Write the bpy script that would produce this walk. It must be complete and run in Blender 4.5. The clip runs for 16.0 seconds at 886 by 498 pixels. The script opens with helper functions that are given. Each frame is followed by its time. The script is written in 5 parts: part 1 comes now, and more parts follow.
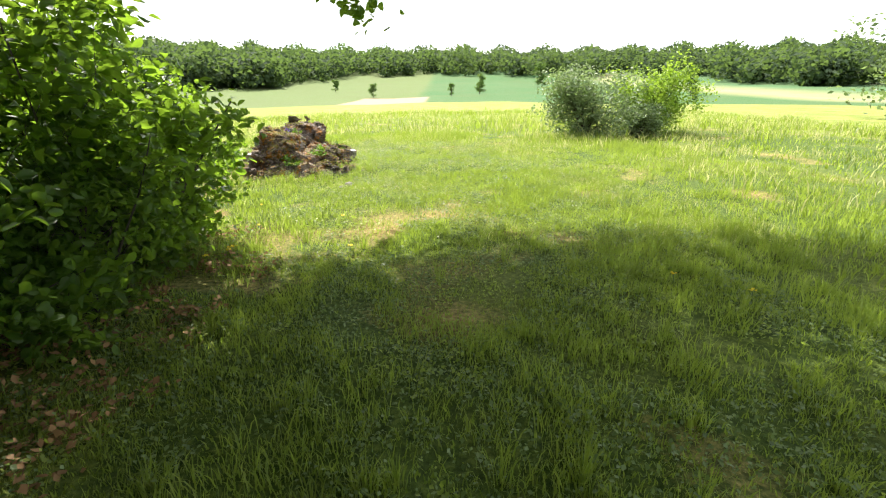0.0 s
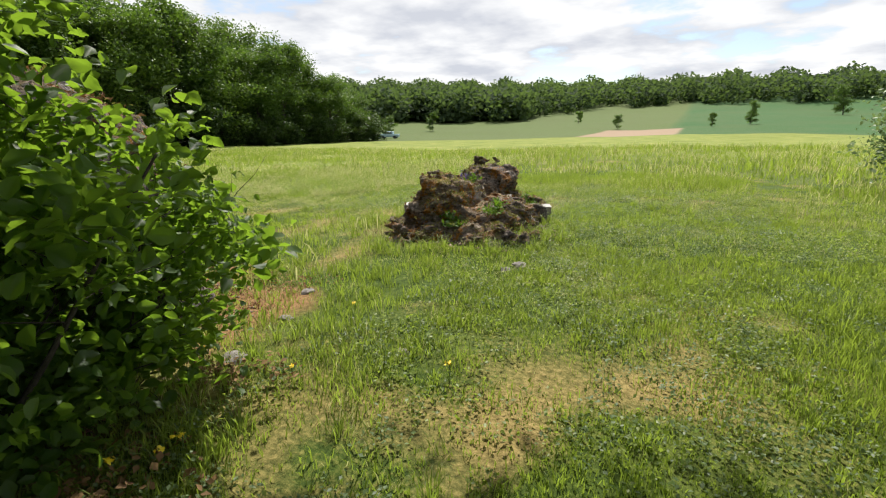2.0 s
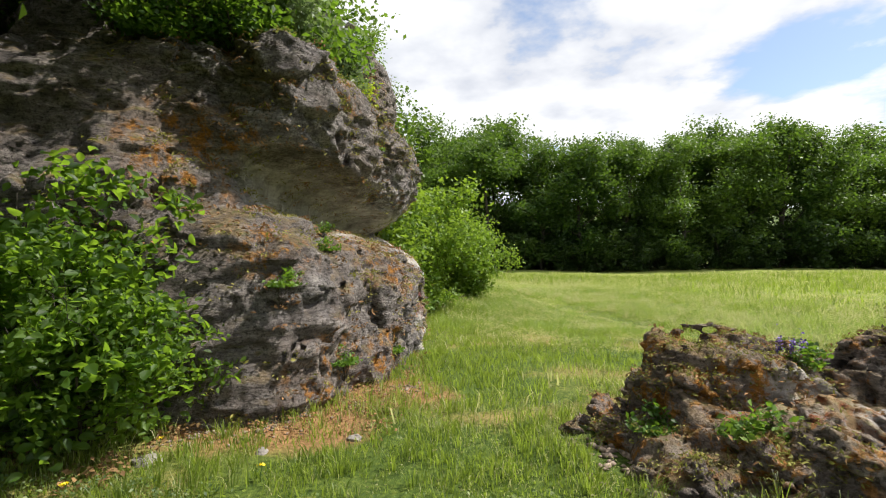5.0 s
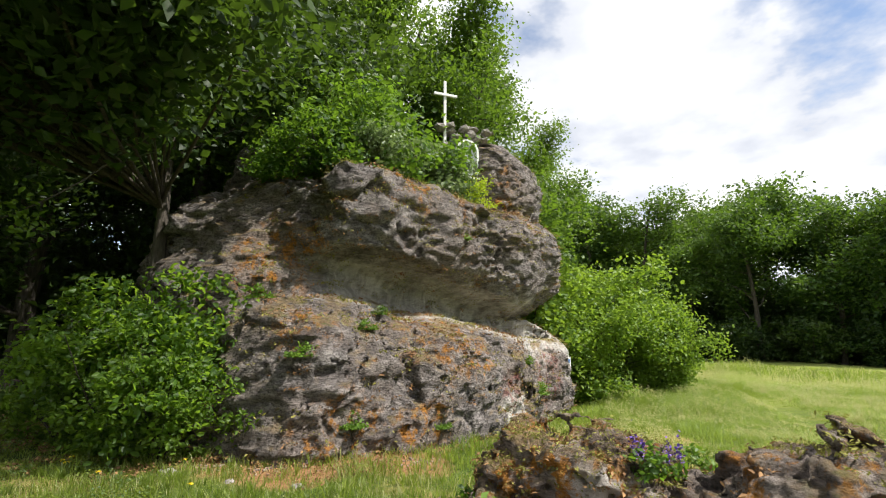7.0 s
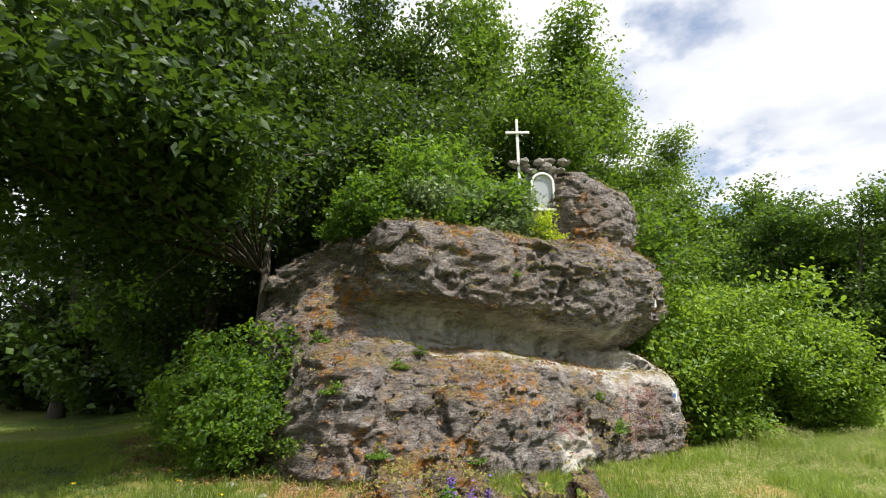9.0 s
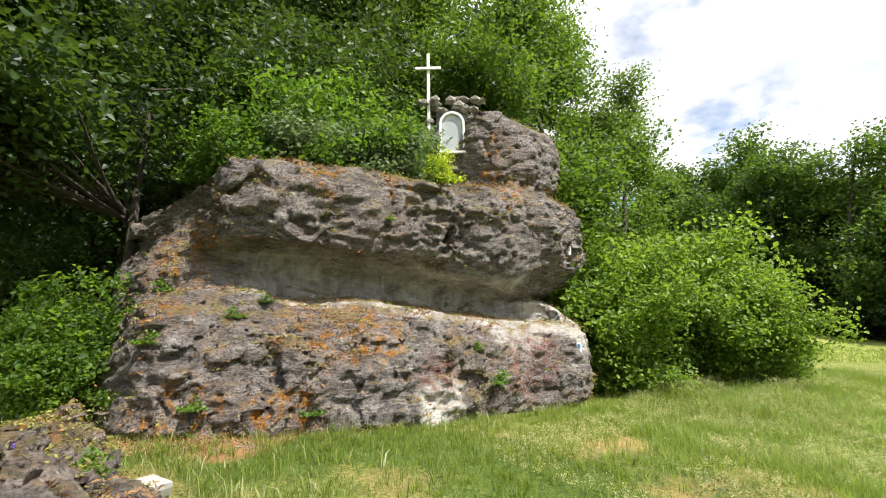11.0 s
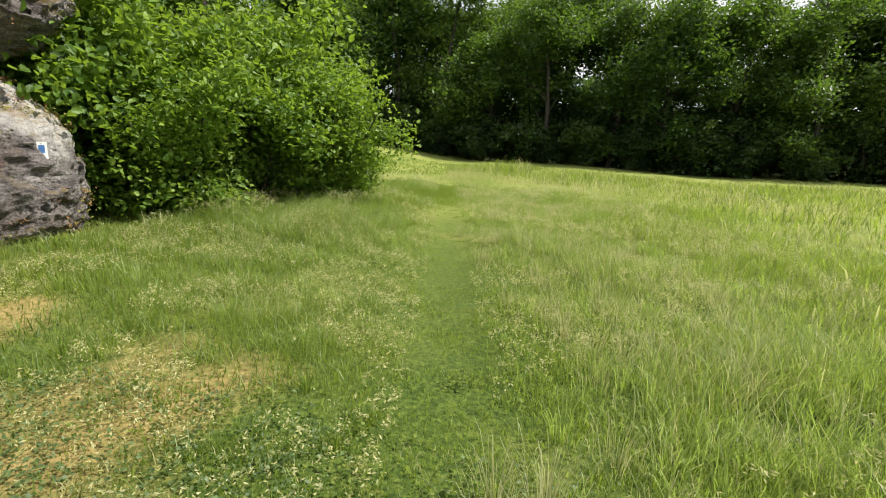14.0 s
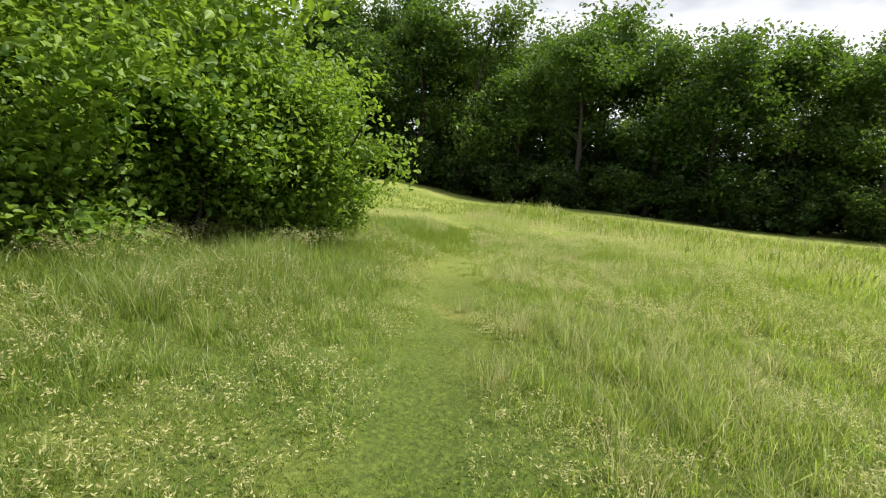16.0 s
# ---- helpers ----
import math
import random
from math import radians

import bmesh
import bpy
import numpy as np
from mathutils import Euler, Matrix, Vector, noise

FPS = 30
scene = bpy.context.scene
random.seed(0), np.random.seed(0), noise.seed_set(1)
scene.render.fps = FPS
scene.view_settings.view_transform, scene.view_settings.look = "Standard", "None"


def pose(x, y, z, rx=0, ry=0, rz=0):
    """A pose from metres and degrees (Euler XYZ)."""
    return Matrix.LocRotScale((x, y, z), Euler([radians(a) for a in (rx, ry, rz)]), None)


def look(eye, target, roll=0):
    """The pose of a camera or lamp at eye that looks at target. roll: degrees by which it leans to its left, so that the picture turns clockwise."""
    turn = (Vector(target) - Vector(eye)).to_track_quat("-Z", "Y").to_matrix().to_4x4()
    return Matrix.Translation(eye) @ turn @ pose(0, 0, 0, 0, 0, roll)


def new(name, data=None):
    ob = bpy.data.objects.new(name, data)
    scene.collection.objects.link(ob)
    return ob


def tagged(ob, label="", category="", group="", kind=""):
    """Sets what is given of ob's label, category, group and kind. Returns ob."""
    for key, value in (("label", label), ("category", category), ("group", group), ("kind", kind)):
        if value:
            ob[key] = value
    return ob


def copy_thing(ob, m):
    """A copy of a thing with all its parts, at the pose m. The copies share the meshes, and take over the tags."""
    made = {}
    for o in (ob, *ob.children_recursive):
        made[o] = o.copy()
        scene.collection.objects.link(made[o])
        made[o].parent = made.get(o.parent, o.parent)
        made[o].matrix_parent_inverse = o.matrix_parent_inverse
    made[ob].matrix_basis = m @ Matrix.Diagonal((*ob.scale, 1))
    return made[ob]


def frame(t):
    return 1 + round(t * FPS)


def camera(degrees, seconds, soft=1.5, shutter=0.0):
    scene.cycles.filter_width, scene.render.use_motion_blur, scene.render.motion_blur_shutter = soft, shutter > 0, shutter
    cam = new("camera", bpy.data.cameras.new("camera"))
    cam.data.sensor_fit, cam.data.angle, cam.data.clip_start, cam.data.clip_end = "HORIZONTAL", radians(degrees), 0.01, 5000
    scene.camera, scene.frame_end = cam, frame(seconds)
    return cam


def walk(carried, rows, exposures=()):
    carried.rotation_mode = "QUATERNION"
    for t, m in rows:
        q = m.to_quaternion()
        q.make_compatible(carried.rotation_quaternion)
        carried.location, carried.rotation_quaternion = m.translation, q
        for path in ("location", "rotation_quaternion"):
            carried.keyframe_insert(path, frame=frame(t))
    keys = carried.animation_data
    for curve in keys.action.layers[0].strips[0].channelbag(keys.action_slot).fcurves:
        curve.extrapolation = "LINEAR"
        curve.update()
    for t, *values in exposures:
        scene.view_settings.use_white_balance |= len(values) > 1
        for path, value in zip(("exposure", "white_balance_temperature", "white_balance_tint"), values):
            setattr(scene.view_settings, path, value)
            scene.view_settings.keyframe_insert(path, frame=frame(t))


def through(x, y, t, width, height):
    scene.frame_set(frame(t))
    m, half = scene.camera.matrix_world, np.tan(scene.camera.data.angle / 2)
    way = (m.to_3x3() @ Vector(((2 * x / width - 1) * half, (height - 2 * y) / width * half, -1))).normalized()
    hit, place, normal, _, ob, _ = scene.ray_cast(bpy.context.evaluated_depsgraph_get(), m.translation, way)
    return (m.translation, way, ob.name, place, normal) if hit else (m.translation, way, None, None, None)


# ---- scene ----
cam = camera(85.4, 16.0, soft=1.1)
PATH = [
    (0.0, pose(0.009, -0.077, 1.514, 72.05, -0.09, -0.03)),
    (0.5, pose(0.016, 0.735, 1.522, 72.64, -0.82, 4.74)),
    (1.0, pose(-0.003, 1.571, 1.536, 73.29, -0.70, 11.24)),
    (1.5, pose(0.012, 2.380, 1.538, 73.73, 0.45, 17.73)),
    (2.0, pose(0.042, 3.157, 1.549, 75.61, 0.37, 27.48)),
    (2.5, pose(0.092, 3.836, 1.550, 76.56, 1.04, 40.01)),
    (3.0, pose(0.188, 4.532, 1.564, 78.62, -2.21, 53.28)),
    (3.5, pose(0.401, 5.252, 1.583, 79.16, -1.37, 63.82)),
    (4.0, pose(0.622, 6.063, 1.584, 82.20, -1.28, 75.20)),
    (4.5, pose(0.708, 6.866, 1.550, 87.09, -2.81, 85.56)),
    (4.7, pose(0.709, 7.174, 1.542, 88.22, -1.73, 89.07)),
    (6.8, pose(0.244, 10.568, 1.466, 100.60, 1.83, 122.56)),
    (7.0, pose(0.136, 10.809, 1.465, 100.11, -0.31, 125.03)),
    (7.5, pose(-0.115, 11.450, 1.503, 100.89, -3.04, 132.99)),
    (8.0, pose(-0.362, 12.046, 1.543, 100.68, -0.78, 139.35)),
    (8.2, pose(-0.515, 12.278, 1.575, 101.19, -0.46, 140.77)),
    (10.3, pose(-2.506, 13.427, 1.630, 104.93, 1.90, 151.07)),
    (10.5, pose(-2.827, 13.496, 1.596, 103.56, 1.73, 150.80)),
    (11.0, pose(-3.678, 13.724, 1.445, 98.40, 0.91, 146.89)),
    (11.5, pose(-4.324, 13.943, 1.363, 93.69, -1.06, 136.36)),
    (12.0, pose(-4.831, 13.969, 1.360, 88.82, -3.00, 122.48)),
    (12.5, pose(-5.522, 13.768, 1.328, 84.31, -4.36, 110.68)),
    (13.0, pose(-6.112, 13.707, 1.281, 82.04, -4.20, 108.51)),
    (13.5, pose(-6.725, 13.637, 1.269, 79.74, -4.33, 107.89)),
    (14.0, pose(-7.363, 13.576, 1.252, 76.72, -2.72, 107.27)),
    (14.5, pose(-8.162, 13.417, 1.209, 76.47, -3.51, 107.31)),
    (15.0, pose(-9.011, 13.242, 1.144, 77.95, -5.33, 108.87)),
    (15.5, pose(-9.879, 13.095, 1.075, 78.86, -6.23, 110.23)),
    (16.0, pose(-10.873, 12.824, 0.962, 81.25, -5.30, 110.32)),
]
walk(cam, PATH, [(0.0, 1.42), (0.5, 1.12), (1.0, 0.76), (2.0, 0.34), (3.0, 0.4), (4.7, 0.5), (6.8, 0.62), (8.2, 0.64), (10.3, 0.66), (11.0, 0.84), (12.5, 0.42), (14.5, 0.56), (16.0, 0.5)])

# ---- world and sun ----
SUN_YAW, SUN_UP = 22.0, 55.0     # degrees left of +y, degrees above the horizon
world = bpy.data.worlds.new("sky")
scene.world = world
world.use_nodes = True
wn, wl = world.node_tree.nodes, world.node_tree.links
wn.clear()


def wnode(kind, **props):
    n = wn.new(kind)
    for k, v in props.items():
        n.inputs[k].default_value = v
    return n


w_out = wnode("ShaderNodeOutputWorld")
w_bg = wnode("ShaderNodeBackground", Strength=0.115)
w_sky = wnode("ShaderNodeTexSky")
w_sky.sky_type, w_sky.sun_disc = "NISHITA", False
w_sky.sun_elevation, w_sky.sun_rotation = radians(SUN_UP), radians(-SUN_YAW)
w_co = wnode("ShaderNodeTexCoord")
w_sep = wnode("ShaderNodeSeparateXYZ")
w_den = wn.new("ShaderNodeMath"); w_den.operation = "MAXIMUM"; w_den.inputs[1].default_value = 0.0
w_add = wn.new("ShaderNodeMath"); w_add.operation = "ADD"; w_add.inputs[1].default_value = 0.16
w_div = wn.new("ShaderNodeVectorMath"); w_div.operation = "DIVIDE"
w_cmb = wnode("ShaderNodeCombineXYZ")
w_n1 = wnode("ShaderNodeTexNoise", Scale=1.15, Detail=7.0, Roughness=0.56)
w_r1 = wn.new("ShaderNodeValToRGB")
w_r1.color_ramp.elements[0].position, w_r1.color_ramp.elements[1].position = 0.385, 0.46
w_n2 = wnode("ShaderNodeTexNoise", Scale=2.3, Detail=5.0, Roughness=0.5)
w_r2 = wn.new("ShaderNodeValToRGB")
w_r2.color_ramp.elements[0].position, w_r2.color_ramp.elements[1].position = 0.36, 0.56
w_r2.color_ramp.elements[0].color = (4.6, 4.8, 5.3, 1)
w_r2.color_ramp.elements[1].color = (6.9, 6.95, 7.05, 1)
w_mix = wn.new("ShaderNodeMix"); w_mix.data_type = "RGBA"
wl.new(w_co.outputs["Generated"], w_sep.inputs[0])
wl.new(w_sep.outputs["Z"], w_den.inputs[0])
wl.new(w_den.outputs[0], w_add.inputs[0])
for k in range(3):
    wl.new(w_add.outputs[0], w_cmb.inputs[k])
wl.new(w_co.outputs["Generated"], w_div.inputs[0])
wl.new(w_cmb.outputs[0], w_div.inputs[1])
wl.new(w_div.outputs[0], w_n1.inputs["Vector"])
wl.new(w_div.outputs[0], w_n2.inputs["Vector"])
wl.new(w_n1.outputs[0], w_r1.inputs[0])
wl.new(w_n2.outputs[0], w_r2.inputs[0])
wl.new(w_r1.outputs[0], w_mix.inputs["Factor"])
wl.new(w_sky.outputs[0], w_mix.inputs["A"])
wl.new(w_r2.outputs[0], w_mix.inputs["B"])
wl.new(w_mix.outputs["Result"], w_bg.inputs["Color"])
wl.new(w_bg.outputs[0], w_out.inputs[0])

sun_dir = Vector((-math.sin(radians(SUN_YAW)) * math.cos(radians(SUN_UP)), math.cos(radians(SUN_YAW)) * math.cos(radians(SUN_UP)), math.sin(radians(SUN_UP))))
sun = new("sun", bpy.data.lights.new("sun", "SUN"))
sun.data.energy, sun.data.angle, sun.data.color = 5.0, radians(0.9), (1.0, 0.95, 0.86)
sun.matrix_world = look(sun_dir * 60, (0, 0, 0))


# ---- helpers for shapes ----
RNG = np.random.default_rng(7)


def hashed(ix, iy, iz, seed):
    h = (ix * 374761393 + iy * 668265263 + iz * 2147483647 + seed * 974634777) & 0xFFFFFFFF
    h = ((h ^ (h >> 13)) * 1274126177) & 0xFFFFFFFF
    return ((h ^ (h >> 16)) & 0xFFFF) / 65535.0 * 2 - 1


def vnoise(p, seed=0):
    """Smooth value noise of points p (..., 3), -1 to 1."""
    f = np.floor(p).astype(np.int64)
    u = p - f
    u = u * u * (3 - 2 * u)
    x, y, z = f[..., 0], f[..., 1], f[..., 2]
    out = 0
    for a in (0, 1):
        for b in (0, 1):
            for c in (0, 1):
                w = (u[..., 0] if a else 1 - u[..., 0]) * (u[..., 1] if b else 1 - u[..., 1]) * (u[..., 2] if c else 1 - u[..., 2])
                out = out + w * hashed(x + a, y + b, z + c, seed)
    return out


def fbm(p, octaves, seed=0, gain=0.5, ridged=False):
    out, amp = 0, 1.0
    for k in range(octaves):
        v = vnoise(p * 2.03 ** k + 17.3 * k, seed + k)
        out = out + amp * ((1 - 2 * np.abs(v)) if ridged else v)
        amp *= gain
    return out


def cells(p, seed):
    """Broken blocks: how near a joint each point lies (0 at it), and a number for its block."""
    f = np.floor(p).astype(np.int64)
    d1, d2, own = np.full(p.shape[:-1], 9.0), np.full(p.shape[:-1], 9.0), np.zeros(p.shape[:-1])
    for a in (-1, 0, 1):
        for b in (-1, 0, 1):
            for c in (-1, 0, 1):
                x, y, z = f[..., 0] + a, f[..., 1] + b, f[..., 2] + c
                q = np.stack([x + 0.5 + 0.45 * hashed(x, y, z, seed), y + 0.5 + 0.45 * hashed(x, y, z, seed + 1), z + 0.5 + 0.45 * hashed(x, y, z, seed + 2)], -1)
                d = np.sqrt(((q - p) ** 2).sum(-1))
                near = d < d1
                d2 = np.where(near, d1, np.minimum(d2, d))
                own = np.where(near, hashed(x, y, z, seed + 3), own)
                d1 = np.minimum(d1, d)
    return d2 - d1, own


def mesh_of(name, verts, faces, mats=(), smooth=False):
    """A mesh from arrays; faces are rows of equal length."""
    verts, faces = np.asarray(verts, np.float32), np.asarray(faces, np.int32)
    me = bpy.data.meshes.new(name)
    me.vertices.add(len(verts))
    me.vertices.foreach_set("co", verts.ravel())
    n, k = faces.shape
    me.loops.add(n * k)
    me.loops.foreach_set("vertex_index", faces.ravel())
    me.polygons.add(n)
    me.polygons.foreach_set("loop_start", np.arange(0, n * k, k, dtype=np.int32))
    me.polygons.foreach_set("loop_total", np.full(n, k, np.int32))
    if smooth:
        me.polygons.foreach_set("use_smooth", np.ones(n, bool))
    for m in mats:
        me.materials.append(m)
    me.update()
    me.validate()
    return me


def part(name, mesh, parent, label=""):
    ob = new(name, mesh)
    ob.parent = parent
    return tagged(ob, label)


def thing(name, x=0, y=0, z=0, label="", category="", group="", kind="", turn=0):
    ob = new(name)
    ob.matrix_basis = pose(x, y, z, 0, 0, turn)
    return tagged(ob, label, category, group, kind)


def bm_mesh(name, bm, mat, smooth=False):
    me = bpy.data.meshes.new(name)
    if smooth:
        for f in bm.faces:
            f.smooth = True
    bm.to_mesh(me)
    bm.free()
    me.materials.append(mat)
    return me


def box_bm(sx, sy, sz, bevel=0.0, m=None):
    bm = bmesh.new()
    bmesh.ops.create_cube(bm, size=1.0, matrix=(m or Matrix()) @ Matrix.Diagonal((sx, sy, sz, 1)))
    if bevel:
        bmesh.ops.bevel(bm, geom=list(bm.edges), offset=bevel, segments=2, affect="EDGES", profile=0.6)
    return bm


def surface(sdf, lo, hi, step):
    """The zero surface of a field on a grid (surface nets): vertices and quads."""
    axes = [np.arange(a, b + step, step) for a, b in zip(lo, hi)]
    nx, ny, nz = map(len, axes)
    g = np.stack(np.meshgrid(*axes, indexing="ij"), -1)
    d = sdf(g)
    s = d < 0
    corners = [(a, b, c) for a in (0, 1) for b in (0, 1) for c in (0, 1)]
    cut = lambda arr, a, b, c: arr[a:nx - 1 + a, b:ny - 1 + b, c:nz - 1 + c]
    tot = sum(cut(s, *c).astype(int) for c in corners)
    on = (tot > 0) & (tot < 8)
    ids = np.full(on.shape, -1)
    ids[on] = np.arange(on.sum())
    acc, num = np.zeros((on.sum(), 3)), np.zeros((on.sum(), 1))
    for i, a in enumerate(corners):
        for b in corners[i + 1:]:
            if sum(abs(p - q) for p, q in zip(a, b)) != 1:
                continue
            da, db = cut(d, *a)[on], cut(d, *b)[on]
            x = (da < 0) != (db < 0)
            f = np.where(x, da / np.where(x, da - db, 1), 0)[:, None]
            acc += np.where(x[:, None], np.array(a) + f * (np.array(b) - np.array(a)), 0)
            num += x[:, None]
    base = np.stack(np.nonzero(on), -1)
    verts = np.array(lo) + step * (base + acc / num)
    quads = []
    for ax in range(3):
        u, v = [k for k in range(3) if k != ax]
        sl0, sl1 = [slice(1, -1)] * 3, [slice(1, -1)] * 3
        sl0[ax], sl1[ax] = slice(0, -1), slice(1, None)
        s0, s1 = s[tuple(sl0)], s[tuple(sl1)]
        for flip in (False, True):
            hit = (~s0 & s1) if flip else (s0 & ~s1)
            idx = np.stack(np.nonzero(hit), -1)
            if not len(idx):
                continue
            idx[:, u] += 1
            idx[:, v] += 1
            q = []
            for du, dv in ((0, 0), (1, 0), (1, 1), (0, 1)):
                c = idx.copy()
                c[:, u] -= du
                c[:, v] -= dv
                q.append(ids[c[:, 0], c[:, 1], c[:, 2]])
            q = np.stack(q, -1)
            quads.append(q[:, ::-1] if flip != (ax == 1) else q)
    return verts, np.concatenate(quads)


def tubes(lines, sides=6):
    """Tapered limbs: each line is (points, radii)."""
    vs, fs, off = [], [], 0
    for pts, rad in lines:
        pts = np.asarray(pts, float)
        t = np.gradient(pts, axis=0)
        t /= np.linalg.norm(t, axis=1)[:, None] + 1e-9
        ref = np.where(np.abs(t[:, 2:]) > 0.9, [[1.0, 0, 0]], [[0, 0, 1.0]])
        a = np.cross(t, ref)
        a /= np.linalg.norm(a, axis=1)[:, None] + 1e-9
        b = np.cross(t, a)
        th = np.linspace(0, 2 * np.pi, sides, endpoint=False)
        ring = pts[:, None] + np.asarray(rad)[:, None, None] * (np.cos(th)[None, :, None] * a[:, None] + np.sin(th)[None, :, None] * b[:, None])
        n = len(pts)
        vs.append(ring.reshape(-1, 3))
        i, j = np.meshgrid(np.arange(n - 1), np.arange(sides), indexing="ij")
        k = (j + 1) % sides
        fs.append(np.stack([i * sides + j, i * sides + k, (i + 1) * sides + k, (i + 1) * sides + j], -1).reshape(-1, 4) + off)
        off += n * sides
    return np.concatenate(vs), np.concatenate(fs)


def leaves(centres, size, rng, up=0.5, wide=0.6, fold=0.12, rich=False):
    """Folded leaf blades at the centres: two halves about a midrib each."""
    n = len(centres)
    d = rng.normal(size=(n, 3))
    d[:, 2] = d[:, 2] * 0.6 - 0.25
    d /= np.linalg.norm(d, axis=1)[:, None]
    nrm = rng.normal(size=(n, 3)) * (1 - up) + np.array([0, 0, 1.0]) * up
    side = np.cross(d, nrm)
    side /= np.linalg.norm(side, axis=1)[:, None] + 1e-9
    nn = np.cross(side, d)
    s = (size * rng.uniform(0.6, 1.3, n))[:, None]
    b, t = centres - d * s * 0.5, centres + d * s * 0.5
    k = np.arange(n)[:, None]
    if not rich:
        m = centres - d * s * 0.08 + nn * s * fold
        v = np.stack([b, m + side * s * wide * 0.5, t, m - side * s * wide * 0.5], 1).reshape(-1, 3)
        return v, np.concatenate([k * 4 + [0, 1, 2], k * 4 + [0, 2, 3]])
    h = side * s * wide * 0.5
    t = t - nn * s * 0.14
    v = np.stack([b, b + d * s * 0.16 + h * 0.72 + nn * s * fold * 0.7, b + d * s * 0.5 + h * 1.12 + nn * s * fold, b + d * s * 0.8 + h * 0.6 + nn * s * fold * 0.4, t,
                  b + d * s * 0.8 - h * 0.6 + nn * s * fold * 0.4, b + d * s * 0.5 - h * 1.12 + nn * s * fold, b + d * s * 0.16 - h * 0.72 + nn * s * fold * 0.7], 1).reshape(-1, 3)
    tri = [(0, 1, 2), (0, 2, 3), (0, 3, 4), (0, 4, 5), (0, 5, 6), (0, 6, 7)]
    return v, np.concatenate([k * 8 + list(q) for q in tri])


# ---- materials ----
def material(name):
    m = bpy.data.materials.new(name)
    m.use_nodes = True
    nt = m.node_tree
    nt.nodes.clear()
    o = nt.nodes.new("ShaderNodeOutputMaterial")
    p = nt.nodes.new("ShaderNodeBsdfPrincipled")
    nt.links.new(p.outputs[0], o.inputs[0])
    return m, nt, p, o


class Net:
    """Short hands for wiring nodes."""

    def __init__(self, nt):
        self.nt = nt

    def add(self, kind, **props):
        n = self.nt.nodes.new(kind)
        for k, v in props.items():
            n.inputs[k].default_value = v
        return n

    def link(self, a, b):
        self.nt.links.new(a, b)

    def noise(self, vec, scale, detail=4.0, rough=0.55):
        n = self.add("ShaderNodeTexNoise", Scale=scale, Detail=detail, Roughness=rough)
        self.link(vec, n.inputs["Vector"])
        return n.outputs[0]

    def ramp(self, val, stops):
        r = self.add("ShaderNodeValToRGB")
        e = r.color_ramp.elements
        while len(e) < len(stops):
            e.new(0.5)
        for q, (pos, col) in zip(e, stops):
            q.position = pos
            q.color = (*col, 1) if len(col) == 3 else col
        self.link(val, r.inputs[0])
        return r.outputs[0]

    def mask(self, val, lo, hi):
        return self.ramp(val, [(lo, (0, 0, 0)), (hi, (1, 1, 1))])

    def mix(self, fac, a, b, blend="MIX"):
        n = self.add("ShaderNodeMix")
        n.data_type, n.blend_type = "RGBA", blend
        for val, sock in ((fac, n.inputs["Factor"]), (a, n.inputs["A"]), (b, n.inputs["B"])):
            if isinstance(val, (int, float)):
                sock.default_value = val
            elif isinstance(val, tuple):
                sock.default_value = (*val, 1)
            else:
                self.link(val, sock)
        return n.outputs["Result"]

    def math(self, op, a, b=0.0):
        n = self.add("ShaderNodeMath")
        n.operation = op
        for val, sock in ((a, n.inputs[0]), (b, n.inputs[1])):
            if isinstance(val, (int, float)):
                sock.default_value = val
            else:
                self.link(val, sock)
        return n.outputs[0]

    def bump(self, height, strength, dist, onto):
        n = self.add("ShaderNodeBump", Strength=strength, Distance=dist)
        self.link(height, n.inputs["Height"])
        self.link(n.outputs[0], onto.inputs["Normal"])

    def place(self):
        g = self.add("ShaderNodeNewGeometry")
        return g.outputs["Position"], g

    def ball(self, pos, centre, radius, wobble):
        """1 inside a ragged ball, 0 outside."""
        d = self.add("ShaderNodeVectorMath")
        d.operation = "DISTANCE"
        self.link(pos, d.inputs[0])
        d.inputs[1].default_value = centre
        v = self.math("SUBTRACT", d.outputs["Value"], self.math("MULTIPLY", wobble, radius * 1.5))
        return self.ramp(v, [(max(0.0, radius * 0.1), (1, 1, 1)), (min(1.0, radius * 0.55), (0, 0, 0))])


def inverse(net, v):
    return net.math("SUBTRACT", 1.0, v)


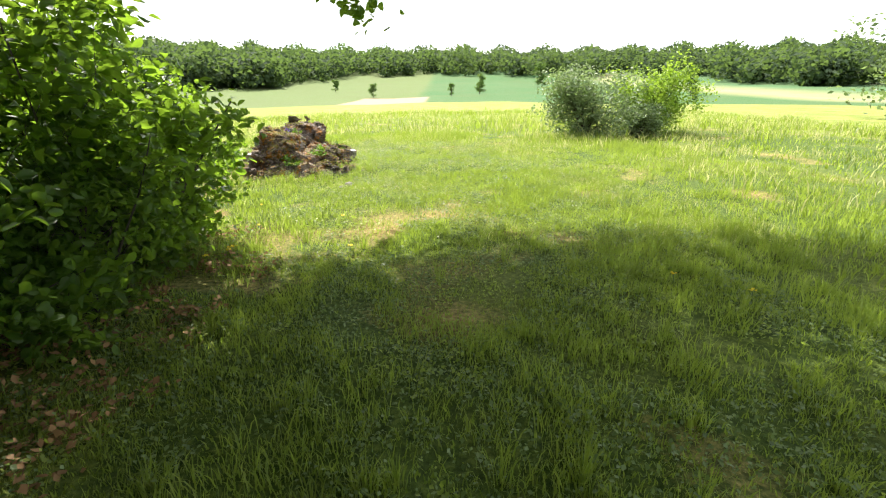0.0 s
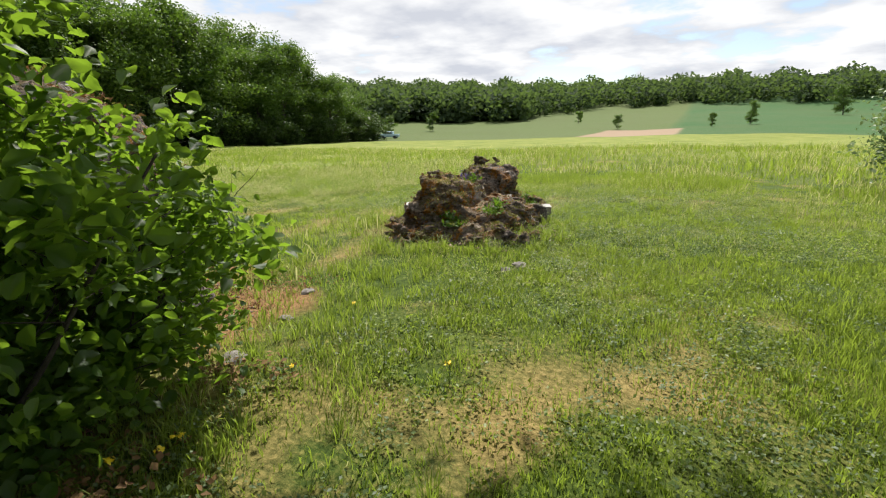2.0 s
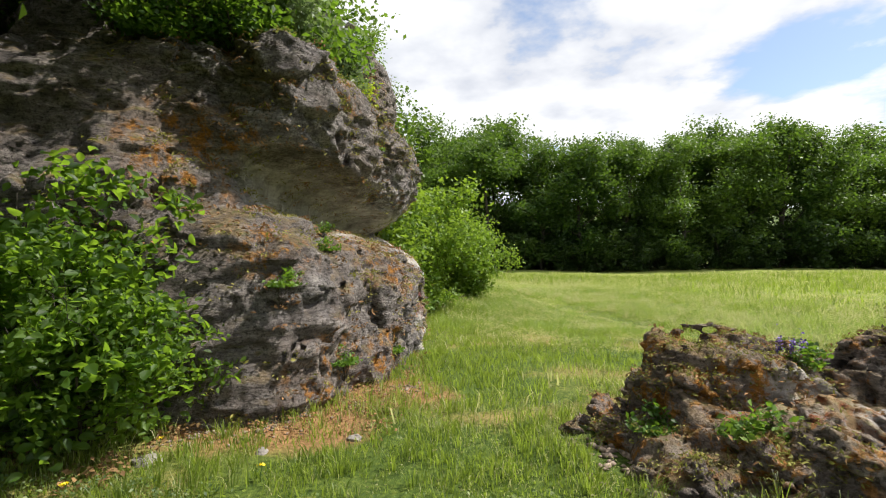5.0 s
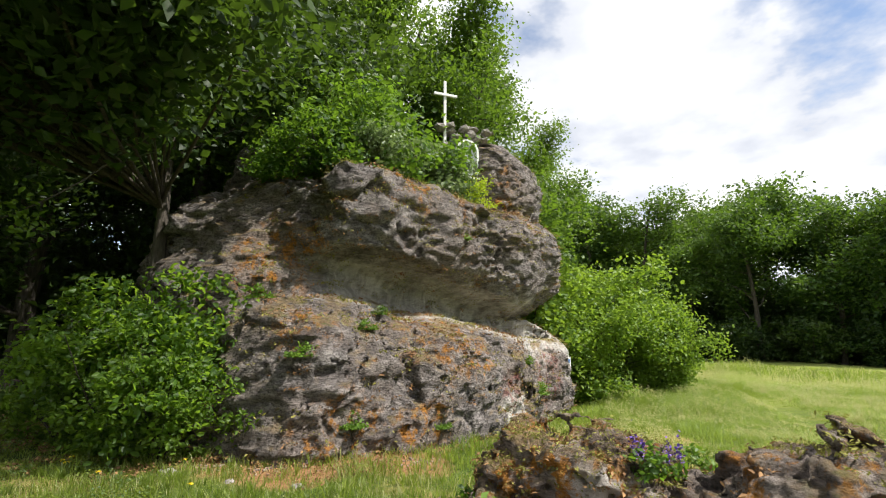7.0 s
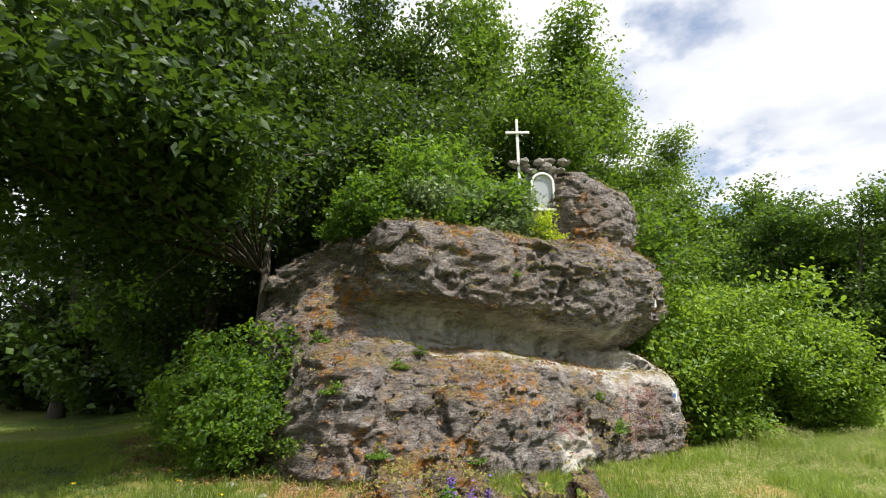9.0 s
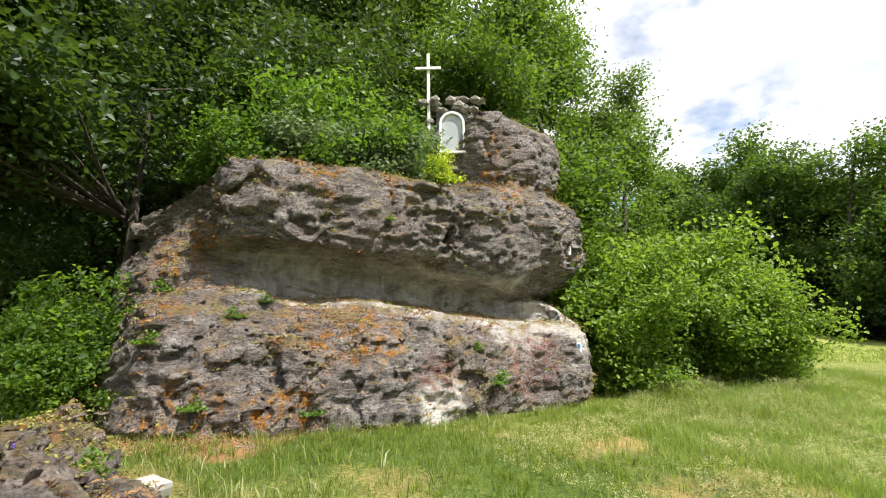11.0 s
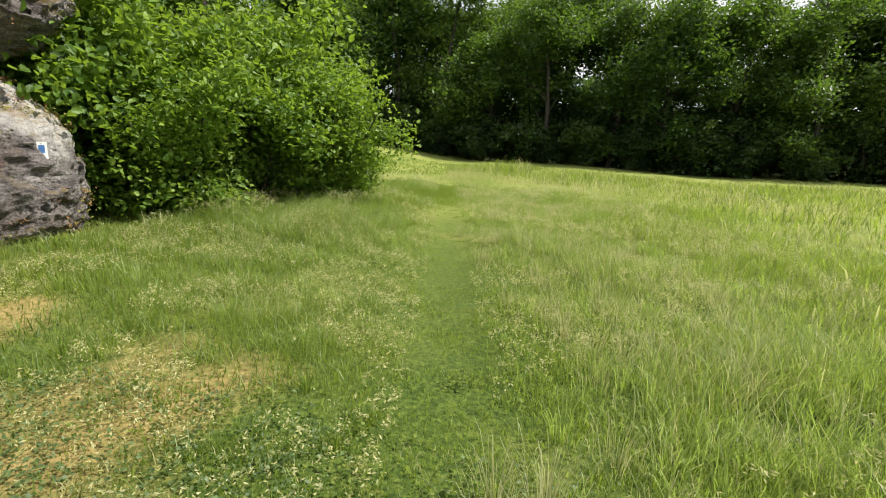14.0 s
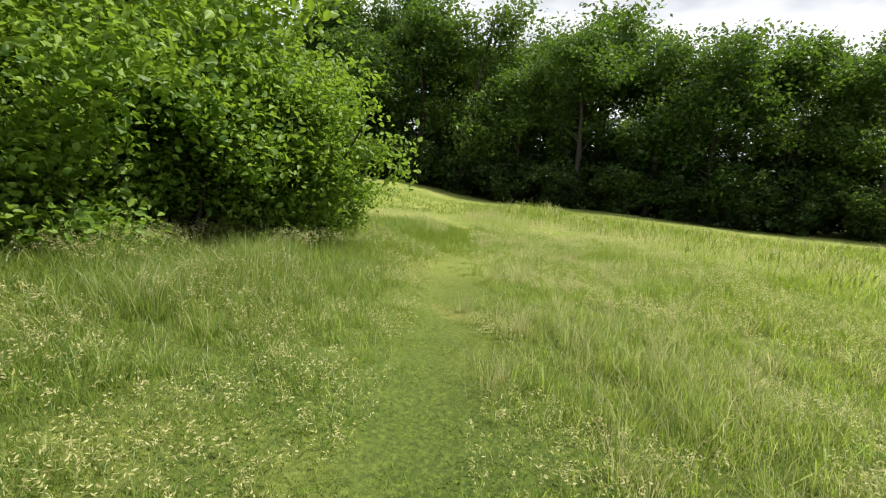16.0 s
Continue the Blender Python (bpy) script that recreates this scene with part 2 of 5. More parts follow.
def leaf_material(name, dark, light, through=(0.25, 0.42, 0.03), amount=0.35, rough=0.5):
    m, nt, p, o = material(name)
    k = Net(nt)
    g = k.add("ShaderNodeNewGeometry")
    info = k.add("ShaderNodeObjectInfo")
    tone = k.ramp(g.outputs["Random Per Island"], [(0.0, dark), (0.6, tuple((a + b) / 2 for a, b in zip(dark, light))), (1.0, light)])
    big = k.noise(g.outputs["Position"], 0.9, 2.0)
    tone = k.mix(k.math("MULTIPLY", big, 0.55), tone, dark)
    hue = k.add("ShaderNodeHueSaturation")
    k.link(tone, hue.inputs["Color"])
    k.link(k.math("ADD", k.math("MULTIPLY", info.outputs["Random"], 0.65), 0.68), hue.inputs["Value"])
    k.link(k.math("ADD", k.math("MULTIPLY", info.outputs["Random"], -0.03), 0.515), hue.inputs["Hue"])
    k.link(hue.outputs[0], p.inputs["Base Color"])
    p.inputs["Roughness"].default_value = rough
    p.inputs["Specular IOR Level"].default_value = 0.35
    t = k.add("ShaderNodeBsdfTranslucent")
    t.inputs["Color"].default_value = (*through, 1)
    mx = k.add("ShaderNodeMixShader", Fac=amount)
    k.link(p.outputs[0], mx.inputs[1])
    k.link(t.outputs[0], mx.inputs[2])
    k.link(mx.outputs[0], o.inputs[0])
    return m


LEAF_BUSH = leaf_material("hazel_leaf", (0.018, 0.045, 0.009), (0.125, 0.215, 0.036), (0.30, 0.49, 0.035), 0.47)
LEAF_WOOD = leaf_material("oak_leaf", (0.02, 0.048, 0.01), (0.11, 0.19, 0.03), (0.20, 0.35, 0.03), 0.3)
LEAF_SHRUB = leaf_material("shrub_leaf", (0.045, 0.10, 0.014), (0.235, 0.355, 0.055), (0.34, 0.51, 0.04), 0.38)
LEAF_HERB = leaf_material("clover_leaf", (0.06, 0.10, 0.03), (0.24, 0.31, 0.12), (0.30, 0.42, 0.08), 0.3)
LEAF_TOP = leaf_material("maple_leaf", (0.03, 0.07, 0.012), (0.15, 0.27, 0.03), (0.25, 0.44, 0.03), 0.33)
# Shade is put into this leaf colour, for trees and undergrowth standing dark.
LEAF_SHADED = leaf_material("shaded_ash_leaf", (0.012, 0.028, 0.008), (0.07, 0.125, 0.022), (0.13, 0.23, 0.02), 0.25)
# The same ash leaf with sunlight put into its colour.
LEAF_SUNLIT = leaf_material("sunny_ash_leaf", (0.022, 0.052, 0.01), (0.14, 0.225, 0.035), (0.24, 0.41, 0.03), 0.33)
LEAF_GREY = leaf_material("willow_leaf", (0.08, 0.12, 0.055), (0.20, 0.26, 0.14), (0.28, 0.40, 0.12), 0.3)
LEAF_LIME = leaf_material("barberry_leaf", (0.20, 0.30, 0.02), (0.42, 0.52, 0.03), (0.50, 0.62, 0.03), 0.35)
# A little distance haze is mixed into this bluish leaf colour.
LEAF_HAZY = leaf_material("hazy_far_leaf", (0.035, 0.062, 0.03), (0.085, 0.125, 0.055), (0.18, 0.28, 0.06), 0.3, 0.9)
GRASS = leaf_material("grass_blade", (0.028, 0.062, 0.011), (0.275, 0.325, 0.068), (0.38, 0.51, 0.055), 0.46, 0.42)
TALL = leaf_material("tall_grass_blade", (0.06, 0.11, 0.018), (0.42, 0.50, 0.15), (0.44, 0.58, 0.10), 0.45, 0.4)
STRAW = leaf_material("dry_blade", (0.30, 0.31, 0.11), (0.58, 0.56, 0.32), (0.55, 0.55, 0.22), 0.5, 0.5)


def bark_material():
    m, nt, p, o = material("bark")
    k = Net(nt)
    pos, _ = k.place()
    st = k.add("ShaderNodeMapping")
    st.inputs["Scale"].default_value = (9, 9, 1.6)
    k.link(pos, st.inputs["Vector"])
    n = k.noise(st.outputs[0], 3.0, 6.0, 0.65)
    k.link(k.ramp(n, [(0.3, (0.025, 0.02, 0.015)), (0.6, (0.075, 0.062, 0.048)), (0.8, (0.13, 0.12, 0.095))]), p.inputs["Base Color"])
    p.inputs["Roughness"].default_value = 0.9
    k.bump(n, 0.9, 0.03, p)
    return m


def rock_material(name, grey_lo, grey_hi, chalk, orange, red=(), band=False):
    """Weathered limestone: pitted grey, chalky broken faces, orange lichen, moss and dry grass on the flats."""
    m, nt, p, o = material(name)
    k = Net(nt)
    pos, g = k.place()
    lay = k.add("ShaderNodeMapping")
    lay.inputs["Rotation"].default_value = (0, radians(9), 0)
    lay.inputs["Scale"].default_value = (0.7, 0.7, 2.4)
    k.link(pos, lay.inputs["Vector"])
    big, mid = k.noise(pos, 0.9, 5.0, 0.6), k.noise(lay.outputs[0], 3.4, 8.0, 0.68)
    fine = k.noise(pos, 26.0, 6.0, 0.7)
    grain = k.noise(lay.outputs[0], 9.5, 10.0, 0.78)
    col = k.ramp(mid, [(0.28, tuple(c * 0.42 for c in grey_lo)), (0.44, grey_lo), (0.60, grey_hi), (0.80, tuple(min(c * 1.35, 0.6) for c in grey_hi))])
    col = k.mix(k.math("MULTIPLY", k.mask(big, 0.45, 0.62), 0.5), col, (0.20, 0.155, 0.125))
    # Where the fine bump sinks, cavity shade is painted into the colour.
    pit_shade = k.mask(fine, 0.36, 0.52)
    col = k.mix(inverse(k, pit_shade), col, (0.07, 0.062, 0.055), "MIX")
    pale = None
    for c, r in chalk:
        b = k.ball(pos, c, r, k.noise(pos, 1.6, 4.0))
        pale = b if pale is None else k.math("MAXIMUM", pale, b)
    if band:
        # the smooth fresh stone under the overhang follows the bedding
        sp = k.add("ShaderNodeSeparateXYZ")
        k.link(pos, sp.inputs[0])
        up = k.math("SUBTRACT", k.math("SUBTRACT", sp.outputs["Z"], k.math("MULTIPLY", sp.outputs["X"], 0.13)), 3.176)
        up = k.math("ADD", up, k.math("MULTIPLY", k.math("SUBTRACT", k.noise(pos, 1.7, 6.0, 0.6), 0.5), 0.9))
        lay2 = k.ramp(k.math("MULTIPLY", k.math("ADD", up, 1.0), 0.5), [(0.20, (0, 0, 0)), (0.28, (1, 1, 1)), (0.56, (1, 1, 1)), (0.64, (0, 0, 0))])
        side = k.ramp(k.math("MULTIPLY", sp.outputs["X"], -0.05), [(0.22, (0, 0, 0)), (0.30, (1, 1, 1)), (0.69, (1, 1, 1)), (0.72, (0, 0, 0))])
        pale = k.math("MAXIMUM", pale, k.math("MULTIPLY", lay2, side))
    streak = k.add("ShaderNodeMapping")
    streak.inputs["Scale"].default_value = (2.6, 2.6, 0.5)
    k.link(pos, streak.inputs["Vector"])
    ccol = k.ramp(k.noise(streak.outputs[0], 1.6, 7.0, 0.66), [(0.30, (0.24, 0.22, 0.205)), (0.5, (0.46, 0.435, 0.41)), (0.68, (0.68, 0.655, 0.62))])
    col = k.mix(k.math("MULTIPLY", pale, 0.92), col, ccol)
    sep = k.add("ShaderNodeSeparateXYZ")
    k.link(g.outputs["Normal"], sep.inputs[0])
    flat = k.mask(k.math("ADD", sep.outputs["Z"], k.math("MULTIPLY", k.math("SUBTRACT", mid, 0.5), 0.9)), 0.45, 0.75)
    lich = k.mask(k.noise(pos, 5.5, 8.0, 0.72), 0.50, 0.58)
    ocol = k.ramp(fine, [(0.35, (0.20, 0.085, 0.015)), (0.65, (0.50, 0.22, 0.035))])
    for c, r in orange:
        col = k.mix(k.math("MULTIPLY", k.ball(pos, c, r, k.noise(pos, 2.2, 4.0)), k.math("ADD", k.math("MULTIPLY", lich, 0.9), 0.06)), col, ocol)
    for c, r in red:
        col = k.mix(k.math("MULTIPLY", k.ball(pos, c, r, k.noise(pos, 3.2, 4.0)), k.math("ADD", k.math("MULTIPLY", lich, 0.55), 0.1)), col, k.ramp(fine, [(0.35, (0.12, 0.03, 0.025)), (0.65, (0.33, 0.10, 0.08))]))
    moss = k.mask(k.noise(pos, 2.1, 5.0, 0.6), 0.44, 0.58)
    mcol = k.ramp(k.noise(pos, 14.0, 5.0), [(0.3, (0.13, 0.10, 0.045)), (0.5, (0.27, 0.19, 0.10)), (0.7, (0.16, 0.17, 0.05))])
    col = k.mix(k.math("MULTIPLY", k.math("MULTIPLY", flat, moss), 0.85), col, mcol)
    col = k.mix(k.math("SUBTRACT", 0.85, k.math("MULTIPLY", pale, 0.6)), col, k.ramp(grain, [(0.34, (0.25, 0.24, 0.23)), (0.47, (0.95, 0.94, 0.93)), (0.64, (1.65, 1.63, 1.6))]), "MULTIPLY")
    k.link(col, p.inputs["Base Color"])
    p.inputs["Roughness"].default_value = 0.93
    p.inputs["Specular IOR Level"].default_value = 0.25
    k.bump(k.math("ADD", k.math("MULTIPLY", mid, 1.0), k.math("ADD", k.math("MULTIPLY", fine, 0.3), k.math("MULTIPLY", k.math("MULTIPLY", grain, 0.9), k.math("SUBTRACT", 1.0, k.math("MULTIPLY", pale, 0.8))))), 1.0, 0.13, p)
    return m


def ground_material():
    """Meadow soil and turf near by, pasture and fields farther off."""
    m, nt, p, o = material("meadow_ground")
    k = Net(nt)
    pos, g = k.place()
    sep = k.add("ShaderNodeSeparateXYZ")
    k.link(pos, sep.inputs[0])
    x, y = sep.outputs["X"], sep.outputs["Y"]
    big, mid, fine = k.noise(pos, 0.22, 5.0, 0.6), k.noise(pos, 1.3, 6.0, 0.6), k.noise(pos, 22.0, 6.0, 0.7)
    col = k.ramp(fine, [(0.30, (0.02, 0.036, 0.008)), (0.5, (0.06, 0.095, 0.016)), (0.72, (0.15, 0.19, 0.035))])
    col = k.mix(k.math("MULTIPLY", k.mask(big, 0.46, 0.60), 0.4), col, k.ramp(fine, [(0.3, (0.14, 0.15, 0.025)), (0.7, (0.33, 0.33, 0.09))]))
    at = k.add("ShaderNodeAttribute")
    at.attribute_name = "patch"
    bare = k.mask(k.math("ADD", at.outputs["Fac"], k.math("ADD", k.math("MULTIPLY", k.math("SUBTRACT", mid, 0.5), 0.9), k.math("MULTIPLY", k.math("SUBTRACT", fine, 0.5), 0.8))), 0.45, 0.95)
    col = k.mix(k.math("MULTIPLY", bare, 0.8), col, k.ramp(fine, [(0.3, (0.17, 0.12, 0.04)), (0.7, (0.43, 0.31, 0.13))]))
    earth = k.math("MAXIMUM", k.ball(pos, (-3.75, 5.75, 0.0), 0.8, mid), k.ball(pos, (-4.9, 6.6, -0.1), 0.65, mid))
    col = k.mix(k.math("MULTIPLY", earth, 0.8), col, k.ramp(fine, [(0.3, (0.16, 0.075, 0.035)), (0.7, (0.44, 0.235, 0.12))]))
    dist = k.math("POWER", k.math("ADD", k.math("MULTIPLY", x, x), k.math("MULTIPLY", y, y)), 0.5)
    wob = k.math("MULTIPLY", k.math("SUBTRACT", k.noise(pos, 0.02, 3.0), 0.5), 60.0)
    dd = k.math("ADD", dist, wob)
    # pale seeding grass some way off, then a ploughed strip and green crops
    pale = k.ramp(k.noise(pos, 0.35, 6.0, 0.65), [(0.3, (0.12, 0.165, 0.03)), (0.55, (0.21, 0.24, 0.055)), (0.75, (0.30, 0.29, 0.10))])
    col = k.mix(k.mask(k.math("MULTIPLY", dd, 0.01), 0.16, 0.34), col, pale)
    plough = k.math("MULTIPLY", k.mask(k.math("MULTIPLY", dist, 0.002), 0.186, 0.19), k.ramp(k.math("MULTIPLY", dist, 0.002), [(0.25, (1, 1, 1)), (0.255, (0, 0, 0))]))
    plough = k.math("MULTIPLY", plough, k.ramp(k.math("ADD", k.math("MULTIPLY", x, 0.01), 0.5), [(0.30, (0, 0, 0)), (0.31, (1, 1, 1)), (0.46, (1, 1, 1)), (0.47, (0, 0, 0))]))
    strip = k.mask(k.math("MULTIPLY", dist, 0.002), 0.185, 0.19)
    fld = k.ramp(k.math("ADD", k.math("MULTIPLY", x, 0.0022), 0.5), [(0.0, (0.085, 0.125, 0.04)), (0.485, (0.10, 0.135, 0.045)), (0.49, (0.05, 0.115, 0.038)), (0.66, (0.05, 0.115, 0.038)), (0.69, (0.30, 0.29, 0.14)), (0.76, (0.06, 0.135, 0.055)), (1.0, (0.085, 0.14, 0.06))])
    fld = k.mix(k.math("MULTIPLY", k.mask(k.noise(pos, 0.06, 6.0, 0.6), 0.35, 0.7), 0.45), fld, (0.10, 0.115, 0.045))
    k.link(k.mix(plough, k.mix(strip, col, fld), (0.30, 0.22, 0.15)), p.inputs["Base Color"])
    p.inputs["Roughness"].default_value = 0.95
    p.inputs["Specular IOR Level"].default_value = 0.15
    k.bump(k.math("ADD", mid, k.math("MULTIPLY", fine, 0.5)), 0.6, 0.08, p)
    return m


def plain(name, lo, hi, rough, scale=9.0, bump=0.2, metal=0.0):
    m, nt, p, o = material(name)
    k = Net(nt)
    c = k.add("ShaderNodeTexCoord")
    n = k.noise(c.outputs["Object"], scale, 6.0, 0.62)
    k.link(k.ramp(n, [(0.3, lo), (0.7, hi)]), p.inputs["Base Color"])
    p.inputs["Roughness"].default_value = rough
    p.inputs["Metallic"].default_value = metal
    k.bump(n, bump, 0.02, p)
    return m


LITTER = leaf_material("fallen_leaf", (0.20, 0.10, 0.045), (0.50, 0.28, 0.13), (0.3, 0.17, 0.07), 0.15, 0.8)
BARK = bark_material()
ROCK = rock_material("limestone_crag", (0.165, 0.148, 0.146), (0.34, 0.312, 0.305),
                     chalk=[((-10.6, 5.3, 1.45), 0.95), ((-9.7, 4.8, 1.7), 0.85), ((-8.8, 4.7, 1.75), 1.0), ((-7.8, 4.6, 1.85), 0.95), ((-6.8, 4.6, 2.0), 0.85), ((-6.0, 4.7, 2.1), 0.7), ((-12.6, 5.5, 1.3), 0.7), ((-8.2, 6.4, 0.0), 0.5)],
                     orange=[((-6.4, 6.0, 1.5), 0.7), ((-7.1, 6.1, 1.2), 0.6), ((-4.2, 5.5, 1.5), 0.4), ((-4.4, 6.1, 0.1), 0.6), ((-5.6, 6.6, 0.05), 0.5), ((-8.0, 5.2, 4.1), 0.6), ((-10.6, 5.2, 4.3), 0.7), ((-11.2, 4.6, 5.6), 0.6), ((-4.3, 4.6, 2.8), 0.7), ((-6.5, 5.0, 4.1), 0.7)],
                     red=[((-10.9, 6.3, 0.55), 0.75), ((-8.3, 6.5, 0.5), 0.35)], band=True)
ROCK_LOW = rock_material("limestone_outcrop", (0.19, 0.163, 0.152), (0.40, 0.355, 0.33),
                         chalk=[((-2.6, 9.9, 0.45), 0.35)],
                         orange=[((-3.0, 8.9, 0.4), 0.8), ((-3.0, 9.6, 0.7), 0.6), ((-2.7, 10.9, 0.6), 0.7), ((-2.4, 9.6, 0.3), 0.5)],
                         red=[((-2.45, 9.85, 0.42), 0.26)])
GROUND = ground_material()
PLANK = plain("weathered_plank", (0.28, 0.27, 0.25), (0.48, 0.46, 0.43), 0.75, 14.0)
WHITE = plain("white_paint", (0.66, 0.66, 0.63), (0.82, 0.82, 0.80), 0.5, 12.0, 0.1)
STONE = plain("field_stone", (0.16, 0.14, 0.125), (0.34, 0.31, 0.285), 0.9, 12.0, 0.6)
MASONRY = plain("rubble_masonry", (0.16, 0.145, 0.13), (0.36, 0.33, 0.30), 0.92, 9.0, 0.8)
DARK = plain("niche_recess", (0.10, 0.10, 0.11), (0.24, 0.25, 0.27), 0.9)


# ---- ground ----
def ss(a, b, v):
    t = np.clip((v - a) / (b - a), 0, 1)
    return t * t * (3 - 2 * t)


def height(x, y):
    """The lie of the land."""
    x, y = np.asarray(x, float), np.asarray(y, float)
    h = 0.05 * np.minimum(np.maximum(x + 2, -11), 0) - 0.45 * ss(-16, -44, x)
    r = np.hypot(x, y)
    p = np.stack([x, y, 0 * x], -1)
    h = h + 0.03 * fbm(p * 0.9, 3, 5) * ss(0.2, 1.2, np.abs(x) + np.abs(y - 3)) + 0.18 * vnoise(p * 0.09, 9) * ss(6, 25, r)
    h = h - 0.07 * np.exp(-(((y - 12.6 - 0.31 * (x + 11)) / 0.5) ** 2)) * ss(-9, -13, x) * ss(-34, -26, x)
    h = h + 0.35 * np.exp(-((x + 3) ** 2 + (y - 9.8) ** 2) / 3.0) * 0.45
    h = h + 0.9 * ss(3, -8, y) * ss(0, -6, x)
    far = ss(85, 330, r) * 8.0 + ss(230, 480, r) * 19.0
    return h + far * (0.75 + 0.5 * ss(-300, 300, -x * 0.4 + 40)) + 1.2 * vnoise(p * 0.012, 21) * ss(60, 160, r)


def bareness(x, y):
    """Where the turf is worn or dried out, 0 to 1."""
    p = np.stack([x, y, 0 * x], -1)
    v = 0.5 + 0.55 * fbm(p * 0.8, 4, 231) + 0.22 * ss(1.0, 0.0, np.abs(y - 6.4)) * ss(-2.6, -3.6, x) * ss(-13, -9, x)
    v = v + 0.45 * np.exp(-((x + 3.75) ** 2 + (y - 5.75) ** 2) / 0.35) + 0.35 * np.exp(-((x + 4.9) ** 2 + (y - 6.6) ** 2) / 0.25) + 0.16 * ss(-4, -6, x) * ss(-12, -9, x) * ss(7.5, 8.5, y) * ss(11.8, 10.5, y)
    v = v - 0.25 * ss(-9.5, -11.5, x) * ss(9, 10.5, y) - 0.06
    v = v + 0.5 * np.exp(-((x + 10.4) / 1.3) ** 2 - ((y - 10.6) / 0.55) ** 2) + 0.45 * np.exp(-((x + 0.65) / 0.22) ** 2 - ((y - 5.2) / 0.7) ** 2) + 0.3 * np.exp(-((x - 0.1) / 0.3) ** 2 - ((y - 3.0) / 0.5) ** 2)
    return np.clip(v - 0.25, 0, 1)


def build_ground():
    rings = np.concatenate([np.linspace(0, 30, 151), np.geomspace(30.6, 2600, 110)])
    th = np.linspace(0, 2 * np.pi, 361)[:-1]
    R, A = np.meshgrid(rings[1:], th, indexing="ij")
    x, y = -4 + R * np.cos(A), 8 + R * np.sin(A)
    v = np.concatenate([[[-4, 8, float(height(-4, 8))]], np.stack([x, y, height(x, y)], -1).reshape(-1, 3)])
    n, k = len(rings) - 1, 360
    i, j = np.meshgrid(np.arange(n - 1), np.arange(k), indexing="ij")
    q = lambda a, b: 1 + a * k + b % k
    f = np.stack([q(i, j), q(i + 1, j), q(i + 1, j + 1), q(i, j + 1)], -1).reshape(-1, 4)
    me = mesh_of("ground", v, f, [GROUND], True)
    bm = bmesh.new()
    bm.from_mesh(me)
    bm.verts.ensure_lookup_table()
    for b in range(k):
        bm.faces.new((bm.verts[0], bm.verts[1 + b], bm.verts[1 + (b + 1) % k])).smooth = True
    bm.to_mesh(me)
    bm.free()
    wear = me.attributes.new("patch", "FLOAT", "POINT")
    wear.data.foreach_set("value", bareness(v[:, 0], v[:, 1]).astype(np.float32))
    tagged(new("ground", me), "green meadow with short turf, bare patches and far fields", "ground", kind="structure")


build_ground()


# ---- the crag ----
def smin(a, b, k):
    h = np.clip(0.5 + 0.5 * (b - a) / k, 0, 1)
    return b + (a - b) * h - k * h * (1 - h)


def blob(p, c, r, pw=2.6):
    q = np.abs((p - np.array(c)) / np.array(r))
    return ((q ** pw).sum(-1) ** (1 / pw) - 1) * min(r)


